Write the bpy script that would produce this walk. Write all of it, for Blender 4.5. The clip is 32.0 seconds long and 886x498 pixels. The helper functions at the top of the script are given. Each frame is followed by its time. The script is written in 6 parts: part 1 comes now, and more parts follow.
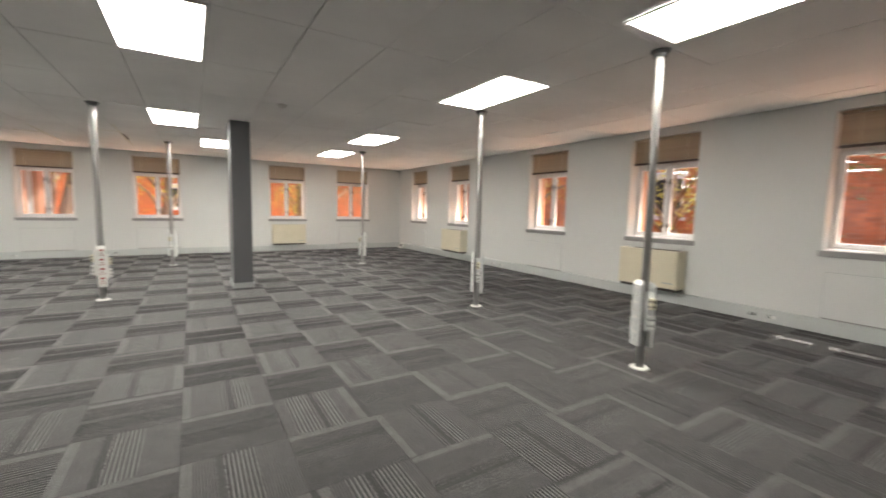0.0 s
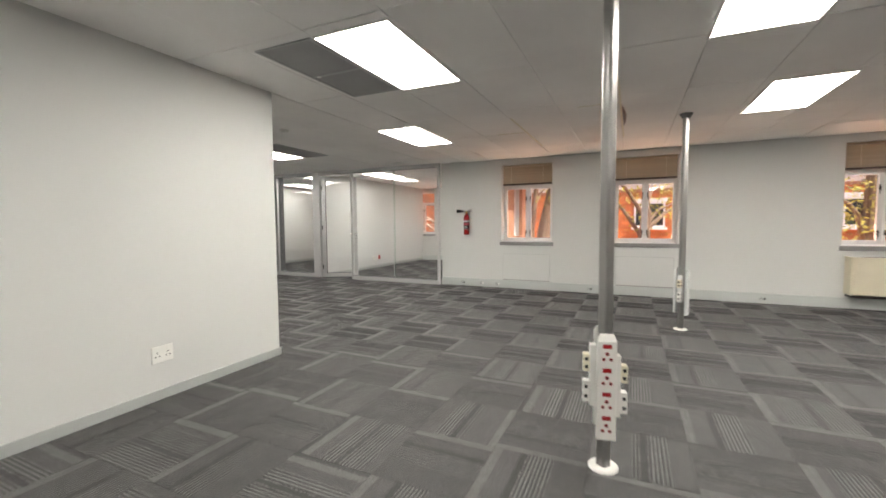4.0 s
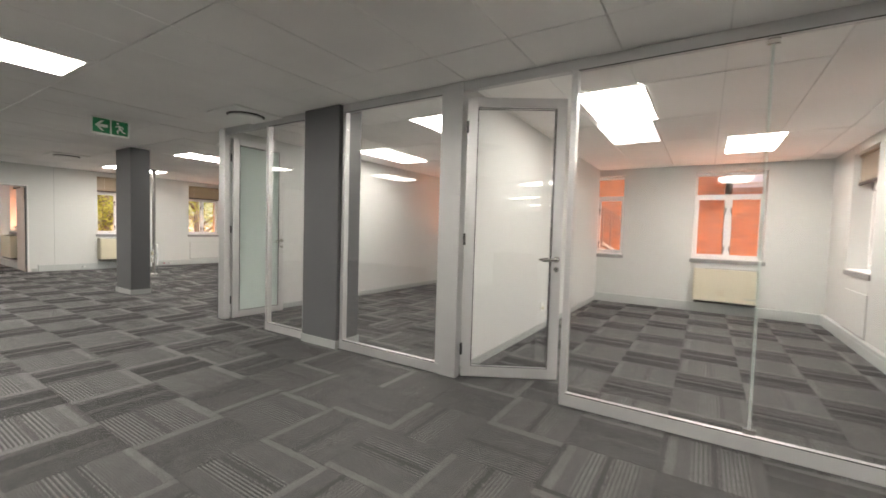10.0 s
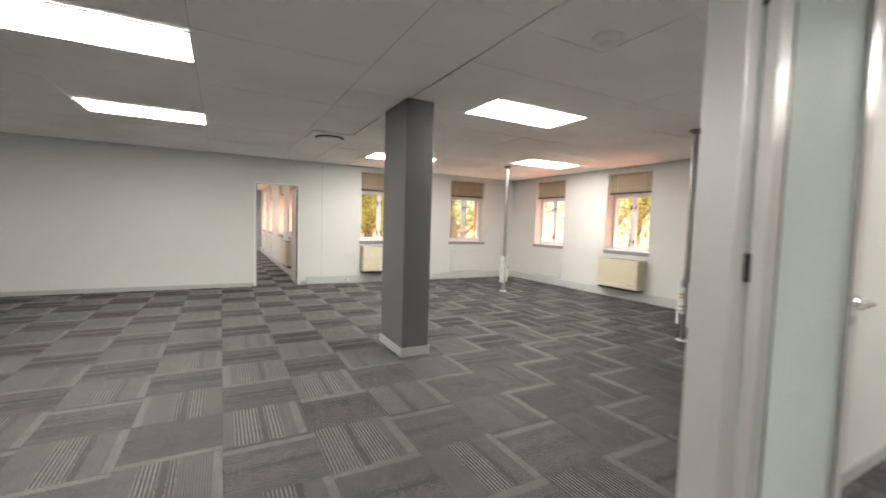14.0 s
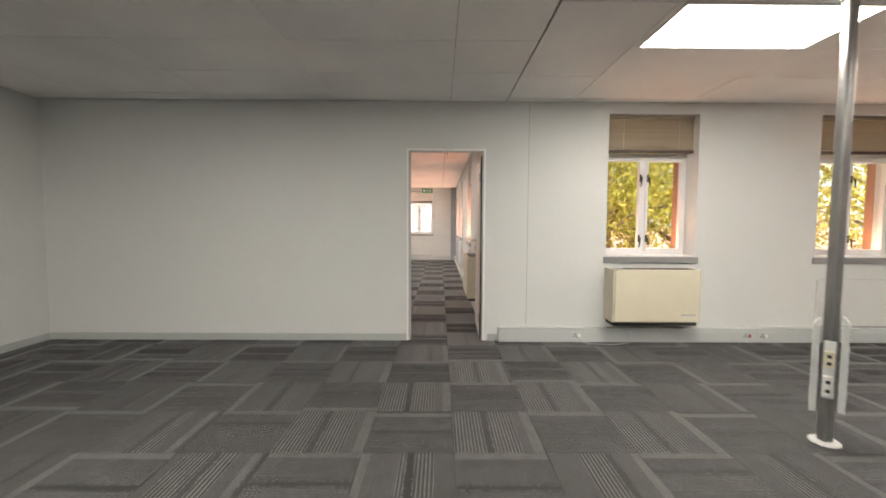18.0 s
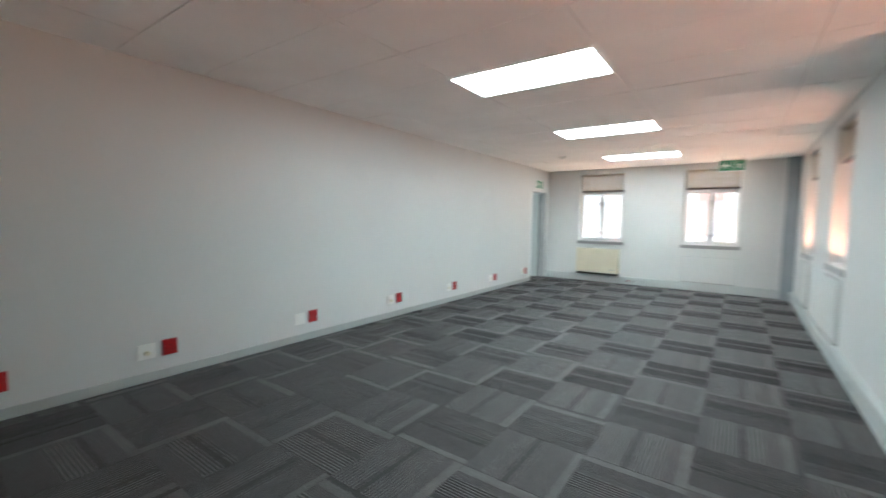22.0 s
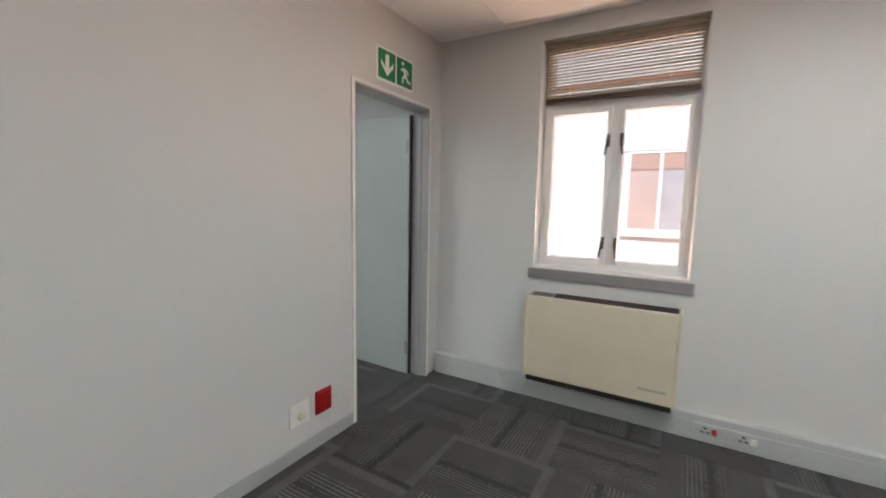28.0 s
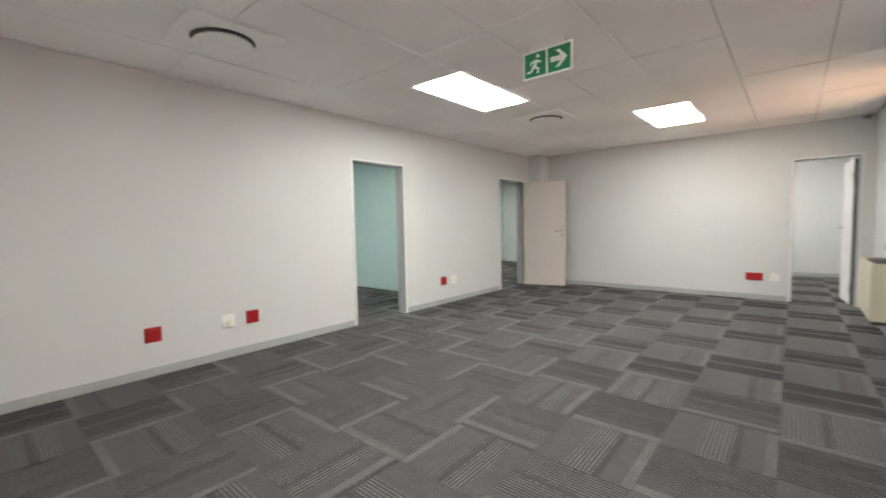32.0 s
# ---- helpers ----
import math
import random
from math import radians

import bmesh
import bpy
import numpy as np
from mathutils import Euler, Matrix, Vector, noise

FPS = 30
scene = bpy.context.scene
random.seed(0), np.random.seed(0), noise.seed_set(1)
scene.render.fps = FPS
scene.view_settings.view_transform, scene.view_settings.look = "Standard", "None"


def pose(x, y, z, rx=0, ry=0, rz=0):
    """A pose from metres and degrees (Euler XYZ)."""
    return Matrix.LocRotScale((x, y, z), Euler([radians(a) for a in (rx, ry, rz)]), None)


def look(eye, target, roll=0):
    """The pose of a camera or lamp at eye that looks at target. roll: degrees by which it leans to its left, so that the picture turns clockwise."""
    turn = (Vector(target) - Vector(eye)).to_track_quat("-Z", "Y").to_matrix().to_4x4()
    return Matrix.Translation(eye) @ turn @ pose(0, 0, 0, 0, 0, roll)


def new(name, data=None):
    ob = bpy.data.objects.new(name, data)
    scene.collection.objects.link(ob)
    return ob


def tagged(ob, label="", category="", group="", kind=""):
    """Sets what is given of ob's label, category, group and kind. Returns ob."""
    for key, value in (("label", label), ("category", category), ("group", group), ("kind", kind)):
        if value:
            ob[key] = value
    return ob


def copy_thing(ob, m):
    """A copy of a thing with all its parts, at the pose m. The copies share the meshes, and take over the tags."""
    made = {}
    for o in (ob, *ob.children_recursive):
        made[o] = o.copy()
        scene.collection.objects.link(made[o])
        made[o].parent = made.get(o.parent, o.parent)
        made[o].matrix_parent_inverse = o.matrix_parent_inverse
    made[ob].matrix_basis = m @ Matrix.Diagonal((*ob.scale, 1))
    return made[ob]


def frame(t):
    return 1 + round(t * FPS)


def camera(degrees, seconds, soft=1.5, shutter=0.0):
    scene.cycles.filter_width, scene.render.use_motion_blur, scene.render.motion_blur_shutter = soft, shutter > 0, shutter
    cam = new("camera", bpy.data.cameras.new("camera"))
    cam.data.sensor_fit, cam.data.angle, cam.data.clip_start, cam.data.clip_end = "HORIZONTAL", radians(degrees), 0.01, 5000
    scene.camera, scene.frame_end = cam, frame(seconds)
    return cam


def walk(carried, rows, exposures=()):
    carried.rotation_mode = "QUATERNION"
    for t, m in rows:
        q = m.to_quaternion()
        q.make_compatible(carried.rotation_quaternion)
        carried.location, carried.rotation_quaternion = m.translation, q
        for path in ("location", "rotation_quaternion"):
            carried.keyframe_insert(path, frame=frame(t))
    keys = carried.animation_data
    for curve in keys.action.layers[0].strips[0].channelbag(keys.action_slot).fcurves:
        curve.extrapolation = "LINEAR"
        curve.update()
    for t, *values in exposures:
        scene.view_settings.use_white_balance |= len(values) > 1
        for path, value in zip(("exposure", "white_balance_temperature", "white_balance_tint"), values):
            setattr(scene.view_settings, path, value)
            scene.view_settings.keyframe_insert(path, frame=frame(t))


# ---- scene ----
cam = camera(94.4, 32.0, 1.7, 0.4)
PATH = [
    (0, (0.238, 0.365, 1.268), (1.279, 2.062, 1.077), 1.2),
    (0.5, (0.345, 0.8, 1.264), (0.984, 2.688, 1.096), 1.3),
    (1, (0.358, 1.354, 1.278), (0.576, 3.338, 1.149), 1.3),
    (1.5, (0.338, 1.928, 1.274), (0.167, 3.919, 1.188), 1.4),
    (2, (0.196, 2.526, 1.292), (-0.244, 4.475, 1.207), 1.2),
    (2.5, (0.031, 3.122, 1.277), (-0.59, 5.02, 1.161), 0.4),
    (4.5, (-0.94, 5.525, 1.269), (-1.844, 7.305, 1.142), -0.1),
    (5, (-1.223, 6.067, 1.261), (-2.237, 7.785, 1.121), 0.2),
    (5.5, (-1.542, 6.617, 1.286), (-2.708, 8.236, 1.145), 0.3),
    (6, (-1.881, 7.127, 1.293), (-3.267, 8.561, 1.139), 0.8),
    (6.5, (-2.318, 7.633, 1.299), (-3.852, 8.912, 1.187), 0.7),
    (7, (-2.726, 7.99, 1.243), (-4.397, 9.085, 1.148), 0.9),
    (7.5, (-3.168, 8.321, 1.248), (-4.917, 9.285, 1.144), 0.6),
    (8, (-3.632, 8.63, 1.299), (-5.353, 9.642, 1.182), 0.5),
    (8.5, (-4.156, 8.922, 1.296), (-5.728, 10.154, 1.201), 1.5),
    (9, (-4.662, 9.149, 1.278), (-6.063, 10.573, 1.173), 1.6),
    (9.5, (-5.173, 9.404, 1.257), (-6.367, 11.005, 1.152), 2.2),
    (10, (-5.686, 9.656, 1.27), (-6.761, 11.34, 1.179), 1.7),
    (10.5, (-6.268, 9.892, 1.294), (-7.427, 11.517, 1.163), 1.9),
    (11, (-6.868, 10.102, 1.306), (-8.104, 11.667, 1.155), 1.7),
    (11.5, (-7.413, 10.395, 1.319), (-8.687, 11.931, 1.184), 1.5),
    (12, (-7.97, 10.541, 1.309), (-9.236, 12.086, 1.212), 1.9),
    (12.5, (-8.574, 10.749, 1.315), (-9.905, 12.239, 1.219), 2.8),
    (13, (-9.166, 10.875, 1.308), (-10.648, 12.214, 1.207), 3.0),
    (13.5, (-9.751, 10.98, 1.31), (-11.393, 12.117, 1.195), 2.3),
    (14, (-10.272, 11.125, 1.321), (-12.027, 12.076, 1.201), 1.7),
    (14.5, (-10.78, 11.29, 1.311), (-12.629, 12.041, 1.192), 1.3),
    (15, (-11.272, 11.499, 1.294), (-13.209, 11.985, 1.176), 0.9),
    (15.5, (-11.783, 11.588, 1.318), (-13.774, 11.734, 1.2), 0.3),
    (17.5, (-14.072, 12.003, 1.239), (-16.068, 11.964, 1.123), 0.3),
    (18, (-14.688, 12.046, 1.241), (-16.685, 12.061, 1.122), 0.3),
    (18.5, (-15.309, 12.064, 1.236), (-17.306, 12.074, 1.135), 0.6),
    (19, (-15.949, 12.055, 1.244), (-17.947, 12.107, 1.167), 0.7),
    (19.5, (-16.605, 12.092, 1.274), (-18.604, 12.118, 1.198), 0.6),
    (20, (-17.228, 12.066, 1.272), (-19.225, 12.057, 1.154), 0.2),
    (20.5, (-17.903, 12.089, 1.314), (-19.895, 11.985, 1.163), 0.5),
    (21, (-18.556, 11.964, 1.336), (-20.529, 11.649, 1.233), 0.9),
    (21.5, (-19.022, 11.881, 1.338), (-20.904, 11.214, 1.238), 0.5),
    (21.7, (-19.236, 11.845, 1.339), (-21.04, 10.987, 1.229), 0.6),
    (22, (-19.531, 11.771, 1.325), (-21.151, 10.606, 1.185), 0.9),
    (22.5, (-19.941, 11.651, 1.301), (-21.029, 9.982, 1.124), -0.5),
    (23, (-20.269, 11.586, 1.292), (-20.766, 9.658, 1.103), -1.9),
    (23.5, (-20.682, 11.424, 1.304), (-20.993, 9.456, 1.13), -2.3),
    (24, (-21.384, 11.293, 1.328), (-22.06, 9.418, 1.168), -2.3),
    (24.5, (-22.061, 11.099, 1.283), (-23.323, 9.552, 1.156), -0.8),
    (25, (-22.717, 10.901, 1.306), (-24.331, 9.728, 1.179), -0.3),
    (25.5, (-23.37, 10.74, 1.326), (-25.149, 9.837, 1.189), -0.3),
    (27.5, (-25.785, 9.921, 1.394), (-27.555, 9.011, 1.195), 1.1),
    (28, (-26.35, 9.651, 1.349), (-28.064, 8.648, 1.121), 1.1),
    (28.5, (-26.907, 9.377, 1.313), (-28.503, 8.197, 1.071), 0.8),
    (29, (-27.412, 9.115, 1.21), (-28.863, 7.749, 1.036), 2.2),
    (29.5, (-27.862, 8.669, 1.183), (-29.048, 7.064, 1.044), 1.2),
    (29.9, (-28.104, 8.359, 1.173), (-28.956, 6.553, 1.061), 1.1),
    (30.5, (-28.316, 7.909, 1.248), (-28.602, 5.933, 1.145), 0.8),
    (31, (-28.386, 7.693, 1.252), (-28.0, 5.734, 1.138), 0.3),
    (31.5, (-28.363, 7.565, 1.237), (-27.42, 5.805, 1.115), -0.3),
    (32, (-28.381, 7.535, 1.227), (-27.084, 6.018, 1.103), -1.2),
]
walk(cam, [(t, look(eye, target, roll)) for t, eye, target, roll in PATH],
     exposures=[(0, 1.86, 6650, 11), (2, 1.82, 6600, 11), (4, 1.74, 6650, 11), (6, 1.57, 6650, 10), (7, 1.68, 6550, 10), (9, 1.88, 6700, 12), (12, 2.0, 6700, 12), (13.2, 2.12, 6650, 12), (14.5, 2.08, 6650, 12), (16, 1.92, 6700, 12), (19, 1.74, 6750, 12), (20.3, 1.47, 6700, 12),
                (21, 1.42, 6450, 9), (21.5, 1.7, 5800, 3), (22, 1.66, 5300, -3), (22.5, 1.84, 5500, -3), (23, 2.1, 5600, -2), (24, 2.06, 5700, 2), (25, 1.42, 5450, 0), (26.5, 1.25, 5750, 4), (28, 1.0, 5850, 5), (29, 0.90, 6050, 7), (29.5, 0.98, 6100, 8), (30, 1.18, 6050, 8), (30.5, 1.6, 6100, 8), (31, 1.66, 6350, 9), (32, 1.85, 6350, 9)])

# ---- world and sun ----
SUN_EL, SUN_AZ = 57.0, 106.0          # degrees; azimuth clockwise from +y
world = bpy.data.worlds.new("sky")
scene.world = world
world.use_nodes = True
wn = world.node_tree.nodes
sky = wn.new("ShaderNodeTexSky")
sky.sky_type, sky.sun_disc = "NISHITA", False
sky.sun_elevation, sky.sun_rotation = radians(SUN_EL), radians(SUN_AZ)
world.node_tree.links.new(sky.outputs[0], wn["Background"].inputs[0])
wn["Background"].inputs[1].default_value = 0.105
sun = new("sun", bpy.data.lights.new("sun", "SUN"))
sun.data.energy, sun.data.angle, sun.data.color = 3.3, radians(0.5), (1.0, 0.94, 0.86)
sdir = Vector((math.sin(radians(SUN_AZ)) * math.cos(radians(SUN_EL)), math.cos(radians(SUN_AZ)) * math.cos(radians(SUN_EL)), math.sin(radians(SUN_EL))))
sun.matrix_world = look(sdir * 60, (0, 0, 0))
PANEL_POWER = 8.5

# ---- materials ----
def principled(name, color, rough=0.6, metal=0.0):
    m = bpy.data.materials.new(name)
    m.use_nodes = True
    b = m.node_tree.nodes["Principled BSDF"]
    b.inputs["Base Color"].default_value = (*color, 1)
    b.inputs["Roughness"].default_value, b.inputs["Metallic"].default_value = rough, metal
    return m, m.node_tree.nodes, m.node_tree.links, b


def surface(name, color, rough=0.6, metal=0.0, vary=0.06, scale=2.0, fine=120.0, bump=0.05, per_object=0.0, stain=0.0, place=False):
    """Paint, plaster, metal or plastic: colour that drifts at a large scale, with fine grain in colour and relief."""
    m, n, l, b = principled(name, color, rough, metal)
    tc = n.new("ShaderNodeNewGeometry" if place else "ShaderNodeTexCoord")
    big, small = n.new("ShaderNodeTexNoise"), n.new("ShaderNodeTexNoise")
    big.inputs["Scale"].default_value, small.inputs["Scale"].default_value = scale, fine
    big.inputs["Detail"].default_value = 4
    for t in (big, small):
        l.new(tc.outputs["Position" if place else "Object"], t.inputs["Vector"])
    ramp = n.new("ShaderNodeMapRange")
    ramp.inputs["From Min"].default_value, ramp.inputs["From Max"].default_value = 0.3, 0.7
    ramp.inputs["To Min"].default_value, ramp.inputs["To Max"].default_value = 1 - vary - stain, 1 + vary
    l.new(big.outputs["Fac"], ramp.inputs["Value"])
    grain = n.new("ShaderNodeMapRange")
    grain.inputs["To Min"].default_value, grain.inputs["To Max"].default_value = 1 - vary * 0.5, 1 + vary * 0.5
    l.new(small.outputs["Fac"], grain.inputs["Value"])
    mul = n.new("ShaderNodeMath")
    mul.operation = "MULTIPLY"
    l.new(ramp.outputs[0], mul.inputs[0]), l.new(grain.outputs[0], mul.inputs[1])
    last = mul
    if per_object:
        oi, r2, m2 = n.new("ShaderNodeObjectInfo"), n.new("ShaderNodeMapRange"), n.new("ShaderNodeMath")
        r2.inputs["To Min"].default_value, r2.inputs["To Max"].default_value = 1 - per_object, 1 + per_object
        m2.operation = "MULTIPLY"
        l.new(oi.outputs["Random"], r2.inputs["Value"])
        l.new(mul.outputs[0], m2.inputs[0]), l.new(r2.outputs[0], m2.inputs[1])
        last = m2
    vm = n.new("ShaderNodeVectorMath")
    vm.operation = "SCALE"
    vm.inputs[0].default_value = color
    l.new(last.outputs[0], vm.inputs["Scale"])
    l.new(vm.outputs[0], b.inputs["Base Color"])
    if bump:
        bp = n.new("ShaderNodeBump")
        bp.inputs["Strength"].default_value, bp.inputs["Distance"].default_value = bump, 0.004
        l.new(small.outputs["Fac"], bp.inputs["Height"])
        l.new(bp.outputs[0], b.inputs["Normal"])
    return m


def glow(name, color, power):
    m, n, l, b = principled(name, (0.8, 0.8, 0.8), 0.5)
    b.inputs["Emission Color"].default_value, b.inputs["Emission Strength"].default_value = (*color, 1), power
    return m


def glass(name, tint=(1, 1, 1), rough=0.0):
    """Thin clear pane: light goes straight through, with a gloss that grows towards grazing."""
    m = bpy.data.materials.new(name)
    m.use_nodes = True
    n, l = m.node_tree.nodes, m.node_tree.links
    n.remove(n["Principled BSDF"])
    tr, gl, mix, fr = n.new("ShaderNodeBsdfTransparent"), n.new("ShaderNodeBsdfGlossy"), n.new("ShaderNodeMixShader"), n.new("ShaderNodeLayerWeight")
    tr.inputs[0].default_value = (*tint, 1)
    gl.inputs["Roughness"].default_value = rough
    fr.inputs[0].default_value = 0.5
    pw, ma = n.new("ShaderNodeMath"), n.new("ShaderNodeMath")
    pw.operation, ma.operation = "POWER", "MULTIPLY_ADD"
    pw.inputs[1].default_value, ma.inputs[1].default_value, ma.inputs[2].default_value = 5.0, 0.75, 0.06
    l.new(fr.outputs["Facing"], pw.inputs[0]), l.new(pw.outputs[0], ma.inputs[0])
    l.new(ma.outputs[0], mix.inputs[0]), l.new(tr.outputs[0], mix.inputs[1]), l.new(gl.outputs[0], mix.inputs[2])
    l.new(mix.outputs[0], n["Material Output"].inputs[0])
    return m


WALL = surface("wall_paint", (0.63, 0.64, 0.625), 0.62, vary=0.025, scale=0.7, fine=90, bump=0.04)
CREAMWALL = surface("cream_wall_paint", (0.86, 0.76, 0.65), 0.62, vary=0.025, scale=0.7, fine=90, bump=0.04)
DADO = surface("dado_paint", (0.40, 0.39, 0.38), 0.55, vary=0.03, scale=0.8, fine=90, bump=0.04)
CEIL = surface("ceiling_board", (0.90, 0.895, 0.88), 0.85, vary=0.05, scale=0.9, fine=160, bump=0.08, stain=0.03)
CEILGAP = surface("filled_ceiling_joint", (0.63, 0.63, 0.62), 0.8, vary=0.3, scale=2.5)
CEILDARK = surface("ceiling_joint", (0.16, 0.16, 0.155), 0.8, vary=0.1)
SLATE = surface("column_paint", (0.115, 0.118, 0.122), 0.5, vary=0.04, scale=1.2, bump=0.05)
SKIRT = surface("skirting_paint", (0.40, 0.42, 0.41), 0.5, vary=0.05, scale=1.5)
TRUNK = surface("trunking_paint", (0.50, 0.53, 0.52), 0.45, vary=0.04, scale=1.5)
SILL = surface("sill_paint", (0.27, 0.265, 0.265), 0.5, vary=0.05, scale=3)
WHITE = surface("white_gloss_paint", (0.80, 0.79, 0.78), 0.35, vary=0.03, scale=4)
POLEW = surface("pale_grey_housing", (0.66, 0.68, 0.67), 0.4, vary=0.03, scale=3)
FRONTP = surface("powder_coated_frame", (0.56, 0.57, 0.585), 0.4, vary=0.03, scale=3)
PLATEW = surface("white_enamel", (0.88, 0.88, 0.86), 0.4, vary=0.02, scale=6, bump=0)
DOORP = surface("door_paint", (0.44, 0.48, 0.465), 0.4, vary=0.03, scale=1.2)
DOORB = surface("beige_door_paint", (0.62, 0.56, 0.52), 0.45, vary=0.03, scale=1.2)
FRAMEP = surface("grey_steel_frame", (0.40, 0.41, 0.41), 0.4, vary=0.04, scale=3)
ALU = surface("anodised_aluminium", (0.62, 0.62, 0.62), 0.38, 0.55, vary=0.04, scale=2, fine=300, bump=0.02)
STEEL = surface("brushed_steel", (0.36, 0.355, 0.345), 0.34, 0.9, vary=0.06, scale=5, fine=400, bump=0.03)
CHROME = surface("chrome", (0.75, 0.74, 0.72), 0.12, 1.0, vary=0.03, scale=8, bump=0)
BLACK = surface("black_plastic", (0.015, 0.015, 0.016), 0.4, vary=0.1, scale=6)
IRON = surface("dark_iron", (0.05, 0.045, 0.04), 0.5, 0.4, vary=0.15, scale=20)
CREAM = surface("cream_enamel", (0.66, 0.61, 0.47), 0.38, vary=0.03, scale=3, stain=0.02)
CREAMP = surface("cream_plastic", (0.72, 0.68, 0.52), 0.35, vary=0.03, scale=8)
PLASTW = surface("white_plastic", (0.80, 0.80, 0.77), 0.35, vary=0.02, scale=10, bump=0)
REDP = surface("red_plastic", (0.360, 0.007, 0.010), 0.32, vary=0.04, scale=9, bump=0)
REDX = surface("red_enamel", (0.32, 0.008, 0.010), 0.22, vary=0.03, scale=9, bump=0)
GRILL = surface("brown_grille", (0.05, 0.032, 0.028), 0.5, vary=0.1, scale=15)
BLIND = surface("beige_blind", (0.42, 0.36, 0.27), 0.55, vary=0.05, scale=3, per_object=0.05)
GREEN = surface("exit_green", (0.010, 0.20, 0.075), 0.4, vary=0.03, scale=6, bump=0)
SIGNW = surface("sign_white", (0.82, 0.84, 0.80), 0.4, vary=0.02, scale=6, bump=0)
PAPER = surface("label_paper", (0.72, 0.74, 0.76), 0.45, vary=0.03, scale=9, bump=0)
BLUEL = surface("label_blue", (0.03, 0.06, 0.22), 0.45, vary=0.03, scale=9, bump=0)
INK = surface("label_ink", (0.08, 0.08, 0.09), 0.5, vary=0.03, scale=9, bump=0)
INKD = surface("label_black", (0.012, 0.012, 0.013), 0.6, vary=0.03, scale=9, bump=0)
PINKL = surface("label_faded_red", (0.42, 0.06, 0.09), 0.5, vary=0.15, scale=30, bump=0)
BRASS = surface("brass", (0.55, 0.38, 0.12), 0.3, 0.9, vary=0.05, scale=9, bump=0)
VENTD = surface("vent_mesh", (0.31, 0.31, 0.315), 0.6, vary=0.08, scale=3, fine=400, bump=0.2)
# the teal puts the side rooms' cool daylight into the wall colour
TEAL = surface("daylight_teal_tint", (0.47, 0.62, 0.60), 0.6, vary=0.03, scale=0.8)
PAVE = surface("terracotta_paving", (0.40, 0.28, 0.24), 0.8, vary=0.12, scale=2, per_object=0.12, bump=0.2, stain=0.1)
GROUND = surface("yard_ground", (0.60, 0.33, 0.20), 0.9, vary=0.15, scale=0.3, fine=20, bump=0.3)
WHITEB = surface("white_painted_brick", (0.82, 0.80, 0.77), 0.7, vary=0.04, scale=1.5)
BLUEG = surface("grey_blue_cladding", (0.30, 0.34, 0.46), 0.5, vary=0.03, scale=0.6)
BRICK = surface("orange_brick", (0.60, 0.19, 0.065), 0.8, vary=0.16, scale=2.5, fine=60, bump=0.3, per_object=0.1)
MORTAR = surface("mortar", (0.46, 0.24, 0.14), 0.9, vary=0.1, scale=6)
JOINT = surface("paving_joint", (0.10, 0.075, 0.06), 0.9, vary=0.2, scale=6)
ROOFT = surface("roof_tile", (0.40, 0.15, 0.09), 0.75, vary=0.15, scale=3)
WOOD = surface("weathered_timber", (0.32, 0.225, 0.16), 0.7, vary=0.15, scale=6)
BARK = surface("bark", (0.25, 0.175, 0.12), 0.9, vary=0.25, scale=9, fine=60, bump=0.5)
LEAFY = surface("yellow_green_leaf", (0.52, 0.50, 0.09), 0.6, vary=0.3, scale=3)
LEAFG = surface("green_leaf", (0.10, 0.16, 0.03), 0.6, vary=0.3, scale=3)
for lm in (LEAFY, LEAFG, BLIND):
    ln, ll = lm.node_tree.nodes, lm.node_tree.links
    tl, mx = ln.new("ShaderNodeBsdfTranslucent"), ln.new("ShaderNodeMixShader")
    mx.inputs[0].default_value = 0.3 if lm is BLIND else 0.5
    ll.new(ln["Principled BSDF"].inputs["Base Color"].links[0].from_socket, tl.inputs["Color"])
    ll.new(ln["Principled BSDF"].outputs[0], mx.inputs[1]), ll.new(tl.outputs[0], mx.inputs[2]), ll.new(mx.outputs[0], ln["Material Output"].inputs[0])
PINKP = surface("curtained_pane", (0.55, 0.42, 0.37), 0.25, vary=0.1, scale=2, bump=0)
GREYP = surface("grey_pane", (0.47, 0.44, 0.45), 0.2, vary=0.15, scale=2, bump=0)
PELMET = surface("pink_beige_blind", (0.48, 0.31, 0.25), 0.6, vary=0.05, scale=3)
DARKGL = surface("dark_window", (0.035, 0.04, 0.045), 0.1, vary=0.1, scale=1, bump=0)
CARPET_M = surface("carpet_base", (0.065, 0.0645, 0.063), 0.95, vary=0.16, scale=7, fine=260, bump=0.5, place=True)
RIB = surface("carpet_rib", (0.028, 0.028, 0.0276), 0.75, vary=0.35, scale=11, fine=220, bump=0.4, place=True)
RIB.node_tree.nodes["Principled BSDF"].inputs["Sheen Weight"].default_value = 0.12


